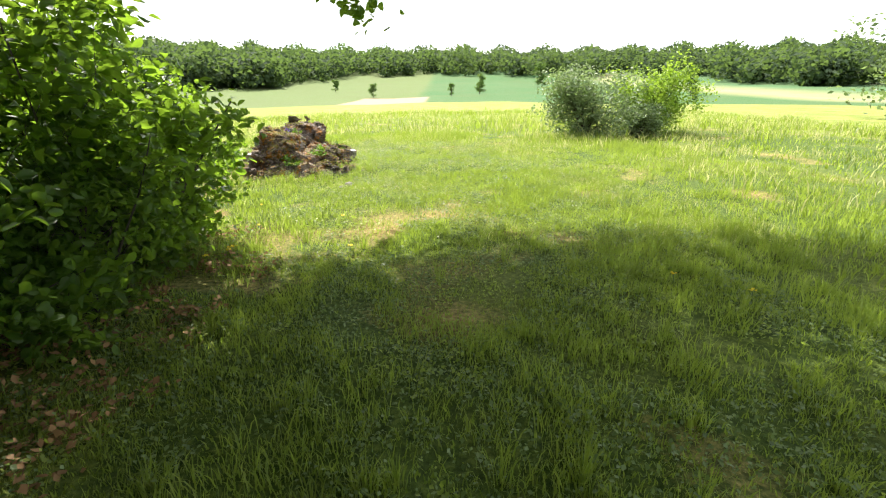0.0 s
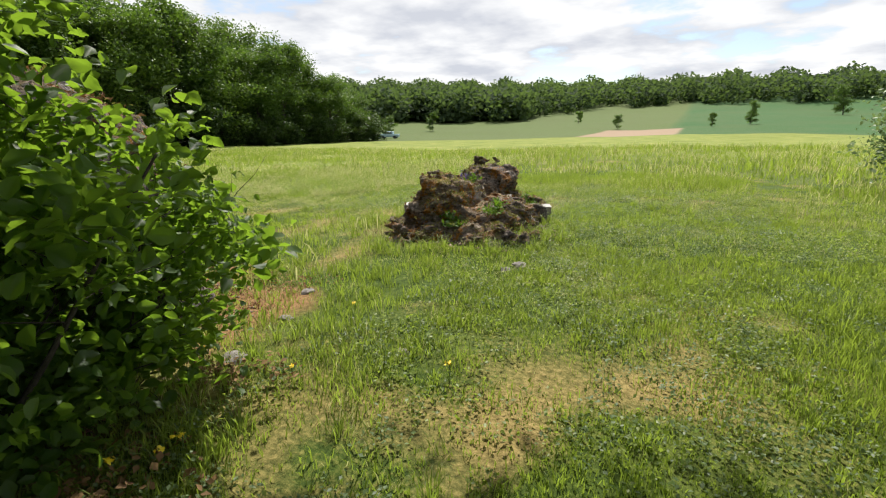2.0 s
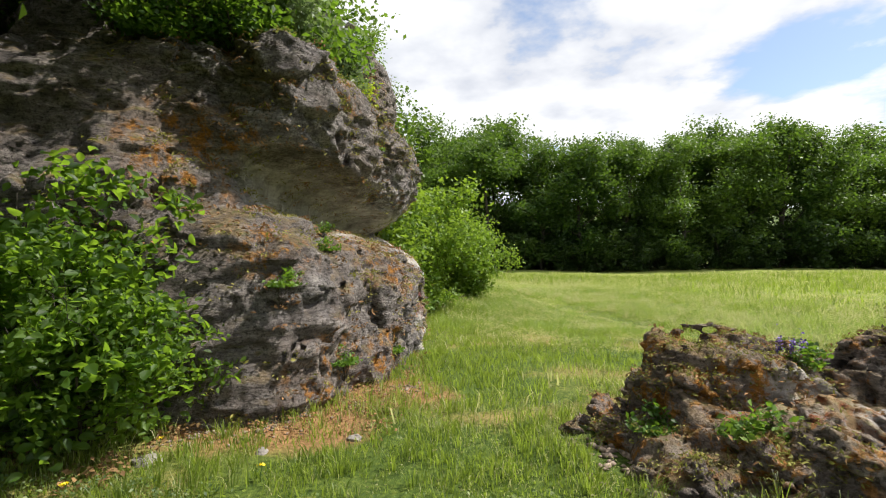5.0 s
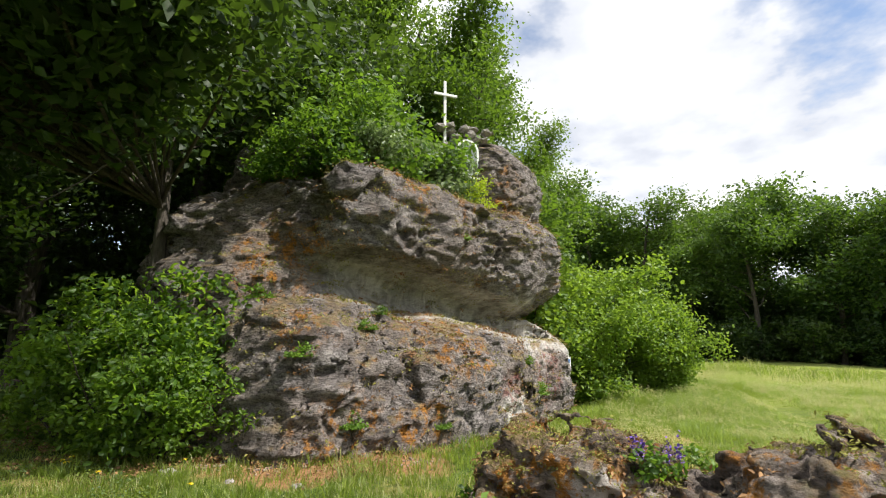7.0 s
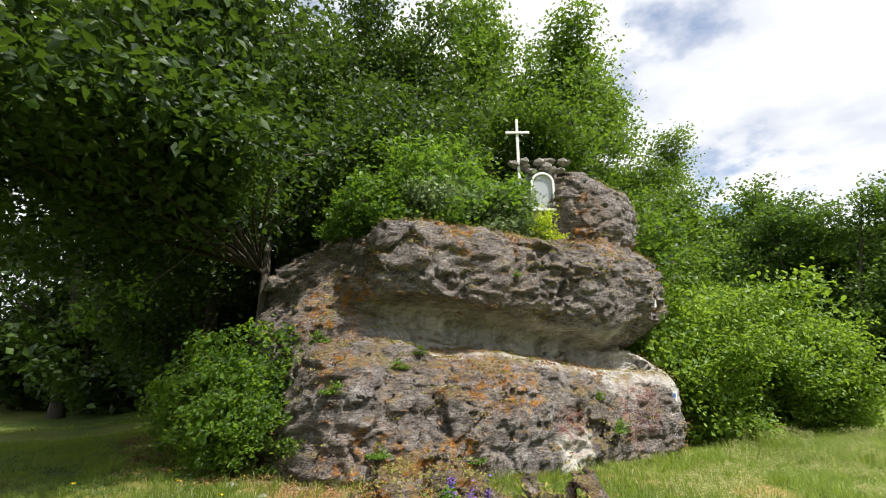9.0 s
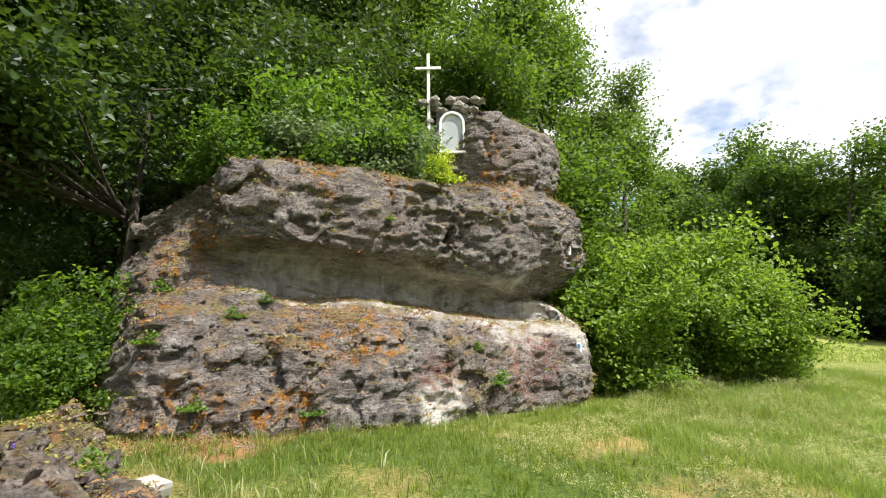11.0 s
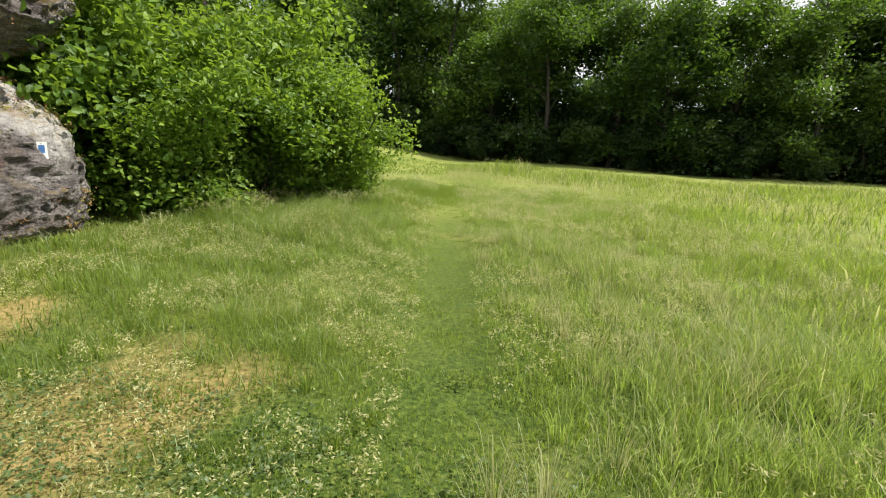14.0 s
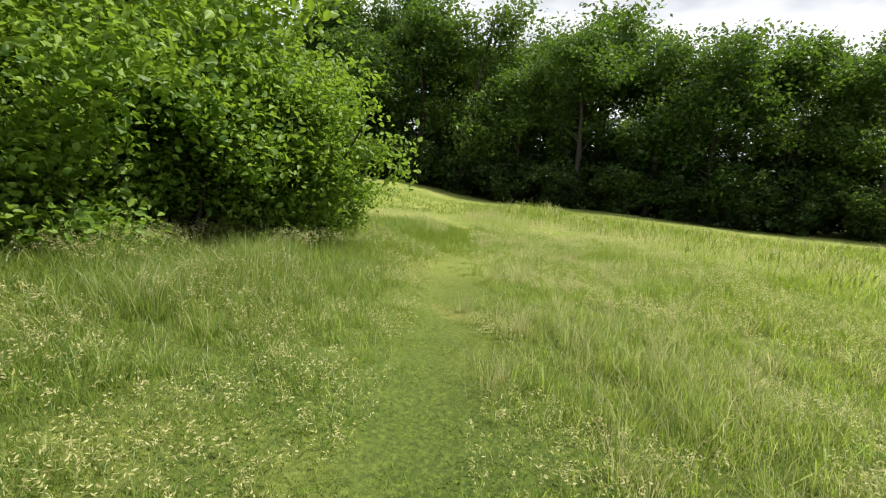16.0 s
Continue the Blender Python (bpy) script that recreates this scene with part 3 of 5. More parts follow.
def crag(p):
    x = p[..., 0]
    w = p + 0.13 * np.stack([vnoise(p * 0.8, 31), vnoise(p * 0.8, 32), 0.6 * vnoise(p * 0.8, 33)], -1)
    low = blob(w, (-7.3, 3.6, 0.35), (3.9, 3.0, 1.62), 2.7)
    low = smin(low, blob(w, (-4.9, 4.0, 0.4), (1.45, 2.2, 1.75), 2.4), 0.35)
    low = smin(low, blob(w, (-11.15, 3.5, 0.3), (2.5, 2.75, 1.75), 2.8), 0.25)
    core = blob(w, (-8.3, 2.3, 2.4), (4.6, 2.3, 2.2), 3.0)
    shoulder = blob(w, (-4.9, 2.9, 2.1), (1.4, 1.8, 0.8), 2.4)
    brow = blob(w, (-7.4, 3.4, 3.4), (2.75, 2.5, 1.0), 3.8)
    nose = blob(w, (-11.1, 3.3, 3.3), (2.9, 2.75, 1.4), 2.9)
    top = blob(w, (-11.9, 3.3, 5.55), (1.75, 2.1, 1.35), 2.8)
    mound = blob(w, (-7.2, 2.4, 4.6), (2.2, 1.6, 1.3), 2.2)
    d = smin(low, core, 0.15)
    for q, kk in ((shoulder, 0.2), (brow, 0.12), (nose, 0.10), (top, 0.25), (mound, 0.4)):
        d = smin(d, q, kk)
    # the long hollow under the brow, falling towards the nose
    zc = 2.5 - 0.13 * (-x - 5.2)
    hollow = blob(np.stack([x, p[..., 1], p[..., 2] - zc], -1), (-8.4, 6.2, 0.0), (4.0, 1.8, 0.40), 3.4)
    d = np.maximum(d, -hollow)
    side = blob(np.stack([x, p[..., 1], p[..., 2]], -1), (-10.6, 6.0, 1.72), (0.75, 0.95, 0.5), 2.0)
    d = np.maximum(d, -side)
    crack = np.abs(x + 9.05 + 0.10 * np.sin(p[..., 2] * 4)) - 0.035
    d = np.where((p[..., 2] > 2.4) & (p[..., 2] < 4.4) & (p[..., 1] > 5.2), np.maximum(d, -crack * 1.0), d)
    near = np.abs(d) < 0.45
    q = p[near]
    bed = q * np.array([0.75, 0.75, 1.6]) + np.stack([0 * q[:, 0], 0 * q[:, 0], 0.14 * q[:, 0]], -1)
    bend = bed + 0.25 * np.stack([vnoise(q * 2.1, 35), vnoise(q * 2.1, 36), vnoise(q * 2.1, 37)], -1)
    j1, b1 = cells(bend * 1.35, 401)
    j2, b2 = cells(bend * 3.4, 411)
    j3, b3 = cells(bend * np.array([7.5, 7.5, 6.0]), 417)
    rough = 0.08 * fbm(q * 1.1, 2, 41) + 0.035 * b1 - 0.05 * np.clip(1 - j1 * 9, 0, 1) + 0.026 * b2 - 0.028 * np.clip(1 - j2 * 6, 0, 1) + 0.016 * b3 - 0.014 * np.clip(1 - j3 * 4, 0, 1) + 0.016 * fbm(q * np.array([6.0, 6.0, 11.0]), 2, 61, 0.6)
    calm = np.exp(-np.clip(np.abs(hollow[near]), 0, 5) * 5)
    d[near] -= rough * (1 - 0.75 * calm)
    return d


def split(ob, v, f, mat, pieces):
    """One part for each piece of a rock's surface."""
    for name, pick in pieces:
        used, back = np.unique(f[pick], return_inverse=True)
        part(name, mesh_of(name, v[used], back.reshape(-1, 4), [mat], True), ob)


def face_y(x, z):
    """How far out the crag's front reaches at a place and height."""
    y = np.arange(8.0, 1.0, -0.03)
    d = crag(np.stack([np.full_like(y, x), y, np.full_like(y, z)], -1))
    return float(y[np.argmax(d < 0)])


def top_z(x, y, field):
    z = np.arange(8.0, -0.5, -0.03)
    d = field(np.stack([np.full_like(z, x), np.full_like(z, y), z], -1))
    return float(z[np.argmax(d < 0)])


def build_crag():
    v, f = surface(crag, (-14.6, -0.8, -0.9), (-2.6, 7.4, 7.4), 0.052)
    ob = thing("rock_crag", label="tall grey limestone crag with a hollow overhang and orange lichen", category="rock")
    c = v[f].mean(1)
    summit = (c[:, 2] > 4.55) & (c[:, 0] < -9.9)
    brow = ~summit & (c[:, 2] > 2.5 - 0.13 * (-c[:, 0] - 5.2))
    split(ob, v, f, ROCK, (("base_block", ~summit & ~brow), ("overhang", brow), ("summit_block", summit)))
    return v, f


CRAG_V, CRAG_F = build_crag()


def outcrop(p):
    w = p + 0.12 * np.stack([vnoise(p * 2.6, 71), vnoise(p * 2.6, 72), 0.6 * vnoise(p * 2.6, 73)], -1)
    d = blob(w, (-3.0, 9.9, -0.02), (1.0, 1.28, 0.42), 2.4)
    d = smin(d, blob(w, (-3.2, 9.22, 0.40), (0.42, 0.30, 0.40), 2.8), 0.06)
    d = smin(d, blob(w, (-2.75, 9.3, 0.02), (1.0, 0.65, 0.36), 2.1), 0.1)
    d = smin(d, blob(w, (-3.35, 11.25, 0.28), (0.52, 0.48, 0.52), 2.6), 0.08)
    d = smin(d, blob(w, (-3.25, 9.75, 0.4), (0.5, 0.55, 0.42), 2.6), 0.08)
    d = smin(d, blob(w, (-3.1, 10.85, 0.47), (0.52, 0.48, 0.54), 2.2), 0.05)
    d = smin(d, blob(w, (-3.35, 10.55, 0.3), (0.5, 0.55, 0.4), 2.8), 0.06)
    d = smin(d, blob(w, (-2.45, 9.5, 0.16), (0.38, 0.5, 0.24), 2.4), 0.06)
    d = smin(d, blob(w, (-3.55, 10.95, 0.14), (0.36, 0.45, 0.36), 2.6), 0.06)
    d = smin(d, blob(w, (-3.5, 10.4, 0.12), (0.34, 0.5, 0.46), 2.5), 0.06)
    d = smin(d, blob(w, (-2.42, 9.9, 0.2), (0.40, 0.42, 0.36), 2.6), 0.06)
    d = smin(d, blob(w, (-2.25, 10.35, 0.15), (0.38, 0.42, 0.34), 2.4), 0.06)
    near = np.abs(d) < 0.3
    q = p[near]
    bed = q * np.array([1.0, 1.0, 1.55]) + np.stack([0 * q[:, 0], 0 * q[:, 0], 0.35 * q[:, 1]], -1)
    bend = bed + 0.12 * np.stack([vnoise(q * 4.1, 35), vnoise(q * 4.1, 36), vnoise(q * 4.1, 37)], -1)
    j1, b1 = cells(bend * 2.6, 421)
    j2, b2 = cells(bend * 6.0, 431)
    j3, b3 = cells(bend * 12.0, 437)
    d[near] -= 0.05 * fbm(q * 2.6, 2, 81) + 0.06 * b1 - 0.05 * np.clip(1 - j1 * 6, 0, 1) + 0.035 * b2 - 0.035 * np.clip(1 - j2 * 5, 0, 1) + 0.018 * b3 - 0.014 * np.clip(1 - j3 * 4, 0, 1) + 0.012 * fbm(q * 13, 2, 95)
    return d


v, f = surface(outcrop, (-5.0, 7.6, -0.35), (-1.2, 11.9, 1.35), 0.027)
ob = thing("rock_outcrop", label="low jagged limestone outcrop with moss, rising out of the turf", category="rock")
c = v[f].mean(1)
split(ob, v, f, ROCK_LOW, (("boulder", (c[:, 1] < 9.45) & (c[:, 2] > 0.3)), ("boulder", (c[:, 1] >= 10.2) & (c[:, 2] > 0.3)), ("boulder", (c[:, 1] >= 9.45) & (c[:, 1] < 10.2) & (c[:, 2] > 0.3)), ("rock_foot", c[:, 2] <= 0.3)))


def ledge_cover(name, label, v, f, count, spread, size, mat, seed, low=0.55, top=9.0, front=-9.0):
    """Tiny leaves and dead blades lying on the flat parts of a rock."""
    rng = np.random.default_rng(seed)
    a, b, c, d = (v[f[:, k]] for k in range(4))
    n = np.cross(c - a, d - b)
    n /= np.linalg.norm(n, axis=1)[:, None] + 1e-9
    mid = (a + b + c + d) / 4
    n = n * np.sign(n[:, 2:] + 1e-9)
    ok = (n[:, 2] > low) & (mid[:, 2] < top) & (mid[:, 1] > front) & (fbm(mid * 2.3, 3, seed) > 0.05)
    pick = mid[ok][rng.integers(0, int(ok.sum()), count)]
    p = np.repeat(pick, 7, 0) + rng.normal(size=(count * 7, 3)) * np.array([spread, spread, 0.2 * spread]) + np.array([0, 0, 0.012])
    lv, lf = leaves(p, size, rng, 0.6, 0.42)
    tagged(new(name, mesh_of(name, lv, lf, [mat])), label, "moss", kind="stuff")


MOSS = leaf_material("dry_moss", (0.13, 0.125, 0.03), (0.42, 0.40, 0.10), (0.3, 0.32, 0.06), 0.25, 0.8)
ledge_cover("moss", "olive and yellow moss on the ledges of the outcrop", v, f, 2600, 0.035, 0.03, MOSS, 511, 0.5)
ledge_cover("dry_grass", "dead brown blades and litter on the outcrop", v, f, 420, 0.05, 0.045, LITTER, 517, 0.6)
ledge_cover("dry_grass", "dead brown blades and litter on the ledges of the crag", CRAG_V, CRAG_F, 1500, 0.07, 0.06, LITTER, 523, 0.55, 4.7, 3.5)
ledge_cover("moss", "olive moss and low herbs on the ledges of the crag", CRAG_V, CRAG_F, 3000, 0.06, 0.05, MOSS, 529, 0.5, 6.9, 3.5)


# ---- trees and shrubs ----
def limb(rng, start, way, length, r0, bend=0.25, n=6):
    pts, d = [np.array(start, float)], np.array(way, float)
    d /= np.linalg.norm(d)
    for _ in range(n - 1):
        d = d + rng.normal(size=3) * bend * 0.3 + np.array([0, 0, 0.05])
        d /= np.linalg.norm(d)
        pts.append(pts[-1] + d * length / (n - 1))
    return np.array(pts), np.linspace(r0, r0 * 0.25, n)


def build_tree(name, seed, tall, spread, base, n_leaf, leaf, mat, label, crown_low=0.3, stems=1, clump=0.75, category="tree", group="", rich=False, lean_to=None, keep=None):
    """A trunk that forks into limbs, and a ragged crown of leaf clumps round their ends."""
    rng = np.random.default_rng(seed)
    lines, tips = [], []
    for s in range(stems):
        lean = rng.normal(size=2) * (0.05 if stems == 1 else 0.45)
        foot = np.array([0, 0, -0.15]) + (np.r_[rng.normal(size=2) * base * 1.8, 0] if stems > 1 else 0)
        trunk = limb(rng, foot, (lean[0], lean[1], 1), tall * (0.86 if stems == 1 else rng.uniform(0.6, 0.9)), base, 0.12, 9)
        lines.append(trunk)
        for k in range(16 if stems == 1 else 7):
            f = crown_low * 0.75 + (0.97 - crown_low * 0.75) * rng.random()
            i = min(int(f * 8), 7)
            a0 = trunk[0][i] + (trunk[0][i + 1] - trunk[0][i]) * (f * 8 - i)
            ang = rng.uniform(0, 2 * np.pi) if lean_to is None else radians(lean_to) + rng.normal() * 0.75
            reach = spread * (0.55 + 0.5 * np.sin(np.pi * min(1, max(0.12, (f - crown_low * 0.6) / (1 - crown_low * 0.6)) ** 0.75))) * rng.uniform(0.6, 1.0)
            br = limb(rng, a0, (np.cos(ang), np.sin(ang), rng.uniform(0.15, 0.8)), reach, base * 0.38 * (1.1 - f), 0.5, 6)
            lines.append(br)
            for q in range(3):
                j = rng.integers(2, 6)
                tw = limb(rng, br[0][j], rng.normal(size=3) + (br[0][-1] - br[0][0]) * 0.4, reach * 0.45, base * 0.12, 0.6, 4)
                lines.append(tw)
                tips += [tw[0][-1], tw[0][2], tw[0][1]]
            tips += [br[0][-1], br[0][-2], br[0][-3]]
        tips += [trunk[0][-1], trunk[0][-2]]
    tips = np.array(tips)
    pick = tips[rng.integers(0, len(tips), max(20, n_leaf // 45))]
    cl = pick + rng.normal(size=pick.shape) * np.array([0.35, 0.35, 0.28]) * clump
    idx = rng.integers(0, len(cl), n_leaf)
    off = rng.normal(size=(n_leaf, 3)) * np.array([0.42, 0.42, 0.26]) * clump
    c = cl[idx] + off
    c[:, 2] = np.maximum(c[:, 2], 0.06 * tall * rng.random(n_leaf) + 0.02)
    if keep is not None:
        c = c[keep(c)]
        lines = [q for q in lines if keep(q[0]).all() or q[1][0] > 0.1]
    ob = thing(name, label=label, category=category, group=group)
    v, f = tubes(lines, 6 if stems == 1 else 4)
    part("trunk", mesh_of("trunk", v, f, [BARK], True), ob)
    v, f = leaves(c, leaf, rng, rich=rich)
    part("crown", mesh_of("crown", v, f, [mat]), ob)
    return ob


def stand(ob, x, y, s=1.0, turn=0.0, first=False, sink=0.0, z=None, sz=None):
    """Sets a tree, or a copy of it, on the ground."""
    m = pose(x, y, (float(height(x, y)) if z is None else z) - sink, 0, 0, turn) @ Matrix.Diagonal((s, s, sz or s, 1))
    if first:
        ob.matrix_basis = m
        return ob
    ob.scale = (1, 1, 1)
    c = copy_thing(ob, m)
    return c


WOOD = [build_tree("oak_tree", 100 + k, 10.5 + 0.7 * k, 3.3, 0.20, 15000, 0.235, LEAF_WOOD, "tall green broadleaf tree at the edge of the wood", 0.05, group="trees of the wood edge", clump=1.0) for k in range(3)]
# Undergrowth wears the dark leaf, so the shade below the trees is painted.
UNDER = build_tree("undergrowth_shrub", 130, 4.2, 2.3, 0.05, 5000, 0.30, LEAF_SHADED, "leafy undergrowth shrub below the trees, leaves painted dark with shade", 0.03, 6, group="undergrowth of the woods", clump=0.75, category="shrub")
rng = np.random.default_rng(3)
wood_rows = []
for row, (xx, step) in enumerate(((-58.0, 5.6), (-64.5, 6.3), (-71.5, 7.4))):
    y = -30.0 + row * 2.2
    while y < 84:
        wood_rows.append((xx + rng.uniform(-1.8, 1.8), y + rng.uniform(-0.9, 0.9), (1.66, 1.84, 1.95)[row] * rng.uniform(0.78, 1.14) * (1 - 0.5 * float(ss(52, 84, y)) - 0.1 * float(ss(12, 17, y) * ss(42, 36, y)))))
        y += step
for n, (x, y, s) in enumerate(wood_rows):
    stand(WOOD[n % 3], x, y, s, rng.uniform(0, 360), n < 3)
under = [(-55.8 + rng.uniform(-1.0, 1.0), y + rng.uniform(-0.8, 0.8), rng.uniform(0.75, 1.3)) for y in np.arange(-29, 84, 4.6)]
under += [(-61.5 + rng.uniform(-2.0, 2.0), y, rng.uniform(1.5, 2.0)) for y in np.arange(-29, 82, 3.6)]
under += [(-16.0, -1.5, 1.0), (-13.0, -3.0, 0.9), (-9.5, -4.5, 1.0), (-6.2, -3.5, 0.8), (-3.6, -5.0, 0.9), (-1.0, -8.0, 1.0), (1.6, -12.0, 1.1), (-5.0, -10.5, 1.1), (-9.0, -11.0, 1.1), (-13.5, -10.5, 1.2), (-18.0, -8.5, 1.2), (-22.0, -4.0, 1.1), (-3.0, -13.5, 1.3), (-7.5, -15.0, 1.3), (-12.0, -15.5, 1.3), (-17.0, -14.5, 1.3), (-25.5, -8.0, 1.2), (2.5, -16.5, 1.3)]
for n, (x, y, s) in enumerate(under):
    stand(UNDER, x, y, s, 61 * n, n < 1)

NEAR = [build_tree("ash_tree", 120 + k, 15.0 + k, 4.6, 0.24, 32000, 0.18, (LEAF_SHADED, LEAF_SHADED, LEAF_SUNLIT)[k], ("tall tree standing behind the crag, leaves painted dark with shade", "tall tree standing behind the crag, leaves painted dark with shade", "tall green tree standing behind the crag, leaves painted bright with sun")[k], 0.16, group="trees behind the crag", clump=0.95) for k in range(3)]
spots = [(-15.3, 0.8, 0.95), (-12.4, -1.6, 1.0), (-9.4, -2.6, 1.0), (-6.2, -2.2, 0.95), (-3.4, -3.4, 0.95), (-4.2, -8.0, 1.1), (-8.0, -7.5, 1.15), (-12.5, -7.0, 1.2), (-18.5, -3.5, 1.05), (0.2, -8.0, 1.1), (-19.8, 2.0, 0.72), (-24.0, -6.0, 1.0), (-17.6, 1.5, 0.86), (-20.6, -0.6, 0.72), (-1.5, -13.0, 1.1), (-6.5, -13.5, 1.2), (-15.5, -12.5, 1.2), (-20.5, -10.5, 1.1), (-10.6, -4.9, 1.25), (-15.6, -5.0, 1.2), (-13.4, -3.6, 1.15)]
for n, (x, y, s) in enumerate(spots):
    # The outer trees get the sunlit leaf colour, the others the shaded one.
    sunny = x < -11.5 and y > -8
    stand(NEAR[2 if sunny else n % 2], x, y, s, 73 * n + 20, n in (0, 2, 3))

# the spreading tree over the start of the way
OVER = build_tree("maple_tree", 155, 7.4, 6.4, 0.17, 60000, 0.17, LEAF_SHADED, "spreading broadleaf tree leaning over the way", 0.62, clump=1.0, lean_to=50, keep=lambda q: (q[:, 1] < 5.6) & ((q[:, 0] > 0.9 + 0.9 * np.maximum(q[:, 1] - 3.5, 0)) | (q[:, 1] < 1.3)) & (q[:, 2] > 3.6 + 0.25 * np.maximum(q[:, 1] - 2.5, 0)))
stand(OVER, -3.5, 2.5, 1.0, 0, True)
twig_rng = np.random.default_rng(8)
boughs, cloud = [], []
for gx in np.arange(1.0, 7.4, 1.05):
    for gy in np.arange(-0.4, 5.4, 1.1):
        end = np.array([gx, gy, 4.5]) + twig_rng.uniform(-0.4, 0.4, 3) + np.array([0, 0, 0.12 * gx])
        if end[0] < 0.6 + 0.9 * max(0.0, end[1] - 3.5):
            continue
        boughs.append(limb(twig_rng, (0.0, 0.0, 3.6 + 0.2 * twig_rng.random()), end - np.array([0, 0, 3.9]), float(np.linalg.norm(end - np.array([0, 0, 3.7]))), 0.035, 0.12, 7))
        cloud.append(end + twig_rng.normal(size=(580, 3)) * np.array([0.5, 0.5, 0.22]))
v, f = tubes(boughs, 5)
part("bough", mesh_of("bough", v, f, [BARK], True), OVER)
cloud = np.concatenate(cloud)
v, f = leaves(cloud[(cloud[:, 1] < 5.7) & (cloud[:, 2] > 3.75)], 0.16, twig_rng)
part("low_crown", mesh_of("low_crown", v, f, [LEAF_SHADED]), OVER)
twig = [limb(twig_rng, (1.5, 1.95, 3.5), (1.1, 0.0, -1.3), 1.75, 0.012, 0.12, 6)]
v, f = tubes(twig, 4)
part("twig", mesh_of("twig", v, f, [BARK], True), OVER)
c = twig[0][0][-1] + twig_rng.normal(size=(90, 3)) * np.array([0.13, 0.12, 0.10])
c = np.concatenate([c, twig[0][0][-3] + twig_rng.normal(size=(80, 3)) * 0.16])
v, f = leaves(c, 0.09, twig_rng, rich=True)
part("twig_leaves", mesh_of("twig_leaves", v, f, [LEAF_BUSH]), OVER)

SHRUB = [build_tree("shrub", 140 + k, 3.9 + 0.3 * k, 1.9, 0.05, 17000, 0.118, LEAF_SHRUB, "dense bright green shrub beside the crag", 0.03, 7, group="shrubs beside the crag", clump=0.55, category="shrub", rich=True) for k in range(2)]
for n, (x, y, s) in enumerate([(-15.9, 5.0, 0.9), (-17.4, 5.9, 1.0), (-18.7, 6.5, 0.95), (-19.2, 6.9, 0.62), (-17.2, 3.6, 1.4), (-19.0, 4.4, 1.25), (-15.2, 3.0, 1.3)]):
    stand(SHRUB[n % 2], x, y, s, 80 * n, n < 2)

# hazel beside the path
HAZEL = build_tree("hazel_bush", 161, 2.6, 1.15, 0.022, 8500, 0.096, LEAF_BUSH, "leafy hazel bush leaning out of the shade beside the path", 0.03, 12, clump=0.34, category="shrub", group="hazel bushes beside the path", rich=True)
stand(HAZEL, -2.9, 3.7, 1.0, 0, True, sz=1.22)
stand(HAZEL, -3.15, 2.1, 0.88, 140)
stand(HAZEL, -2.95, 4.45, 0.72, 250)
stand(HAZEL, -2.5, 2.9, 0.66, 60)

# bushes on the crag
TOP = [build_tree("crag_bush", 171 + k, 1.25, 0.8, 0.02, 3000, 0.10, (LEAF_TOP, LEAF_GREY)[k], ("bright green bush rooted on the crag", "grey-green bush rooted on the crag")[k], 0.05, 6, clump=0.34, category="shrub", group="bushes on the crag") for k in range(2)]
for n, (x, y, z, s) in enumerate([(-5.5, 4.5, 3.7, 1.15), (-6.3, 4.6, 4.1, 1.0), (-6.6, 4.4, 4.1, 1.4), (-7.6, 4.7, 4.1, 1.2), (-7.4, 3.4, 5.3, 1.5), (-8.5, 4.7, 4.2, 1.05), (-6.0, 3.6, 4.6, 1.3), (-8.8, 3.6, 5.0, 1.3), (-4.9, 3.9, 3.3, 0.9), (-8.0, 4.9, 4.0, 0.7), (-8.7, 4.35, 4.6, 1.3)]):
    stand(TOP[n % 2], x, y, s, 77 * n, n < 2, z=top_z(x, y, crag) - 0.05)
LIME = build_tree("barberry_bush", 181, 0.75, 0.5, 0.015, 1800, 0.07, LEAF_LIME, "small yellow-green bush on the brow of the crag", 0.05, 5, clump=0.25, category="shrub")
stand(LIME, -9.35, 4.9, 1.15, 0, True, z=top_z(-9.35, 4.9, crag) - 0.05)
TUFT = build_tree("herb_tuft", 183, 0.30, 0.2, 0.006, 500, 0.045, LEAF_TOP, "small green herb tuft growing from a rock ledge", 0.05, 5, clump=0.09, category="plant", group="herb tufts on the rocks")
for n, (x, z, s) in enumerate([(-5.1, 1.55, 1.0), (-5.55, 1.8, 0.8), (-9.6, 0.25, 1.5), (-4.5, 0.3, 1.2), (-6.1, 0.1, 1.1), (-4.25, 2.0, 1.3), (-9.2, 0.9, 1.0), (-3.9, 1.2, 1.1), (-7.6, 3.3, 0.8)]):
    stand(TUFT, x, face_y(x, z) + 0.02, s, 70 * n, n < 1, z=z - 0.04)
for n, (x, y, s) in enumerate([(-3.15, 10.05, 1.1), (-2.4, 9.3, 1.2), (-2.2, 10.3, 1.0), (-2.75, 8.9, 1.1), (-3.5, 10.3, 0.9)]):
    stand(TUFT, x, y, s, 50 * n, z=max(top_z(x, y, outcrop), float(height(x, y))) - 0.03)

# meadow bushes and lone trees far off
MEADOW = [build_tree("meadow_bush", 190 + k, 2.4, 1.7, 0.04, 9000, 0.12, (LEAF_GREY, LEAF_SHRUB)[k], "pale green bush alone in the meadow", 0.05, 7, clump=0.5, category="shrub", group="meadow bushes") for k in range(2)]
for n, (x, y, s) in enumerate([(5.3, 17.6, 0.95), (7.9, 19.3, 1.15), (31.0, 30.0, 3.0), (36.0, 33.0, 2.6), (7.0, 17.8, 0.5)]):
    stand(MEADOW[n % 2], x, y, s, 50 * n, n < 2)


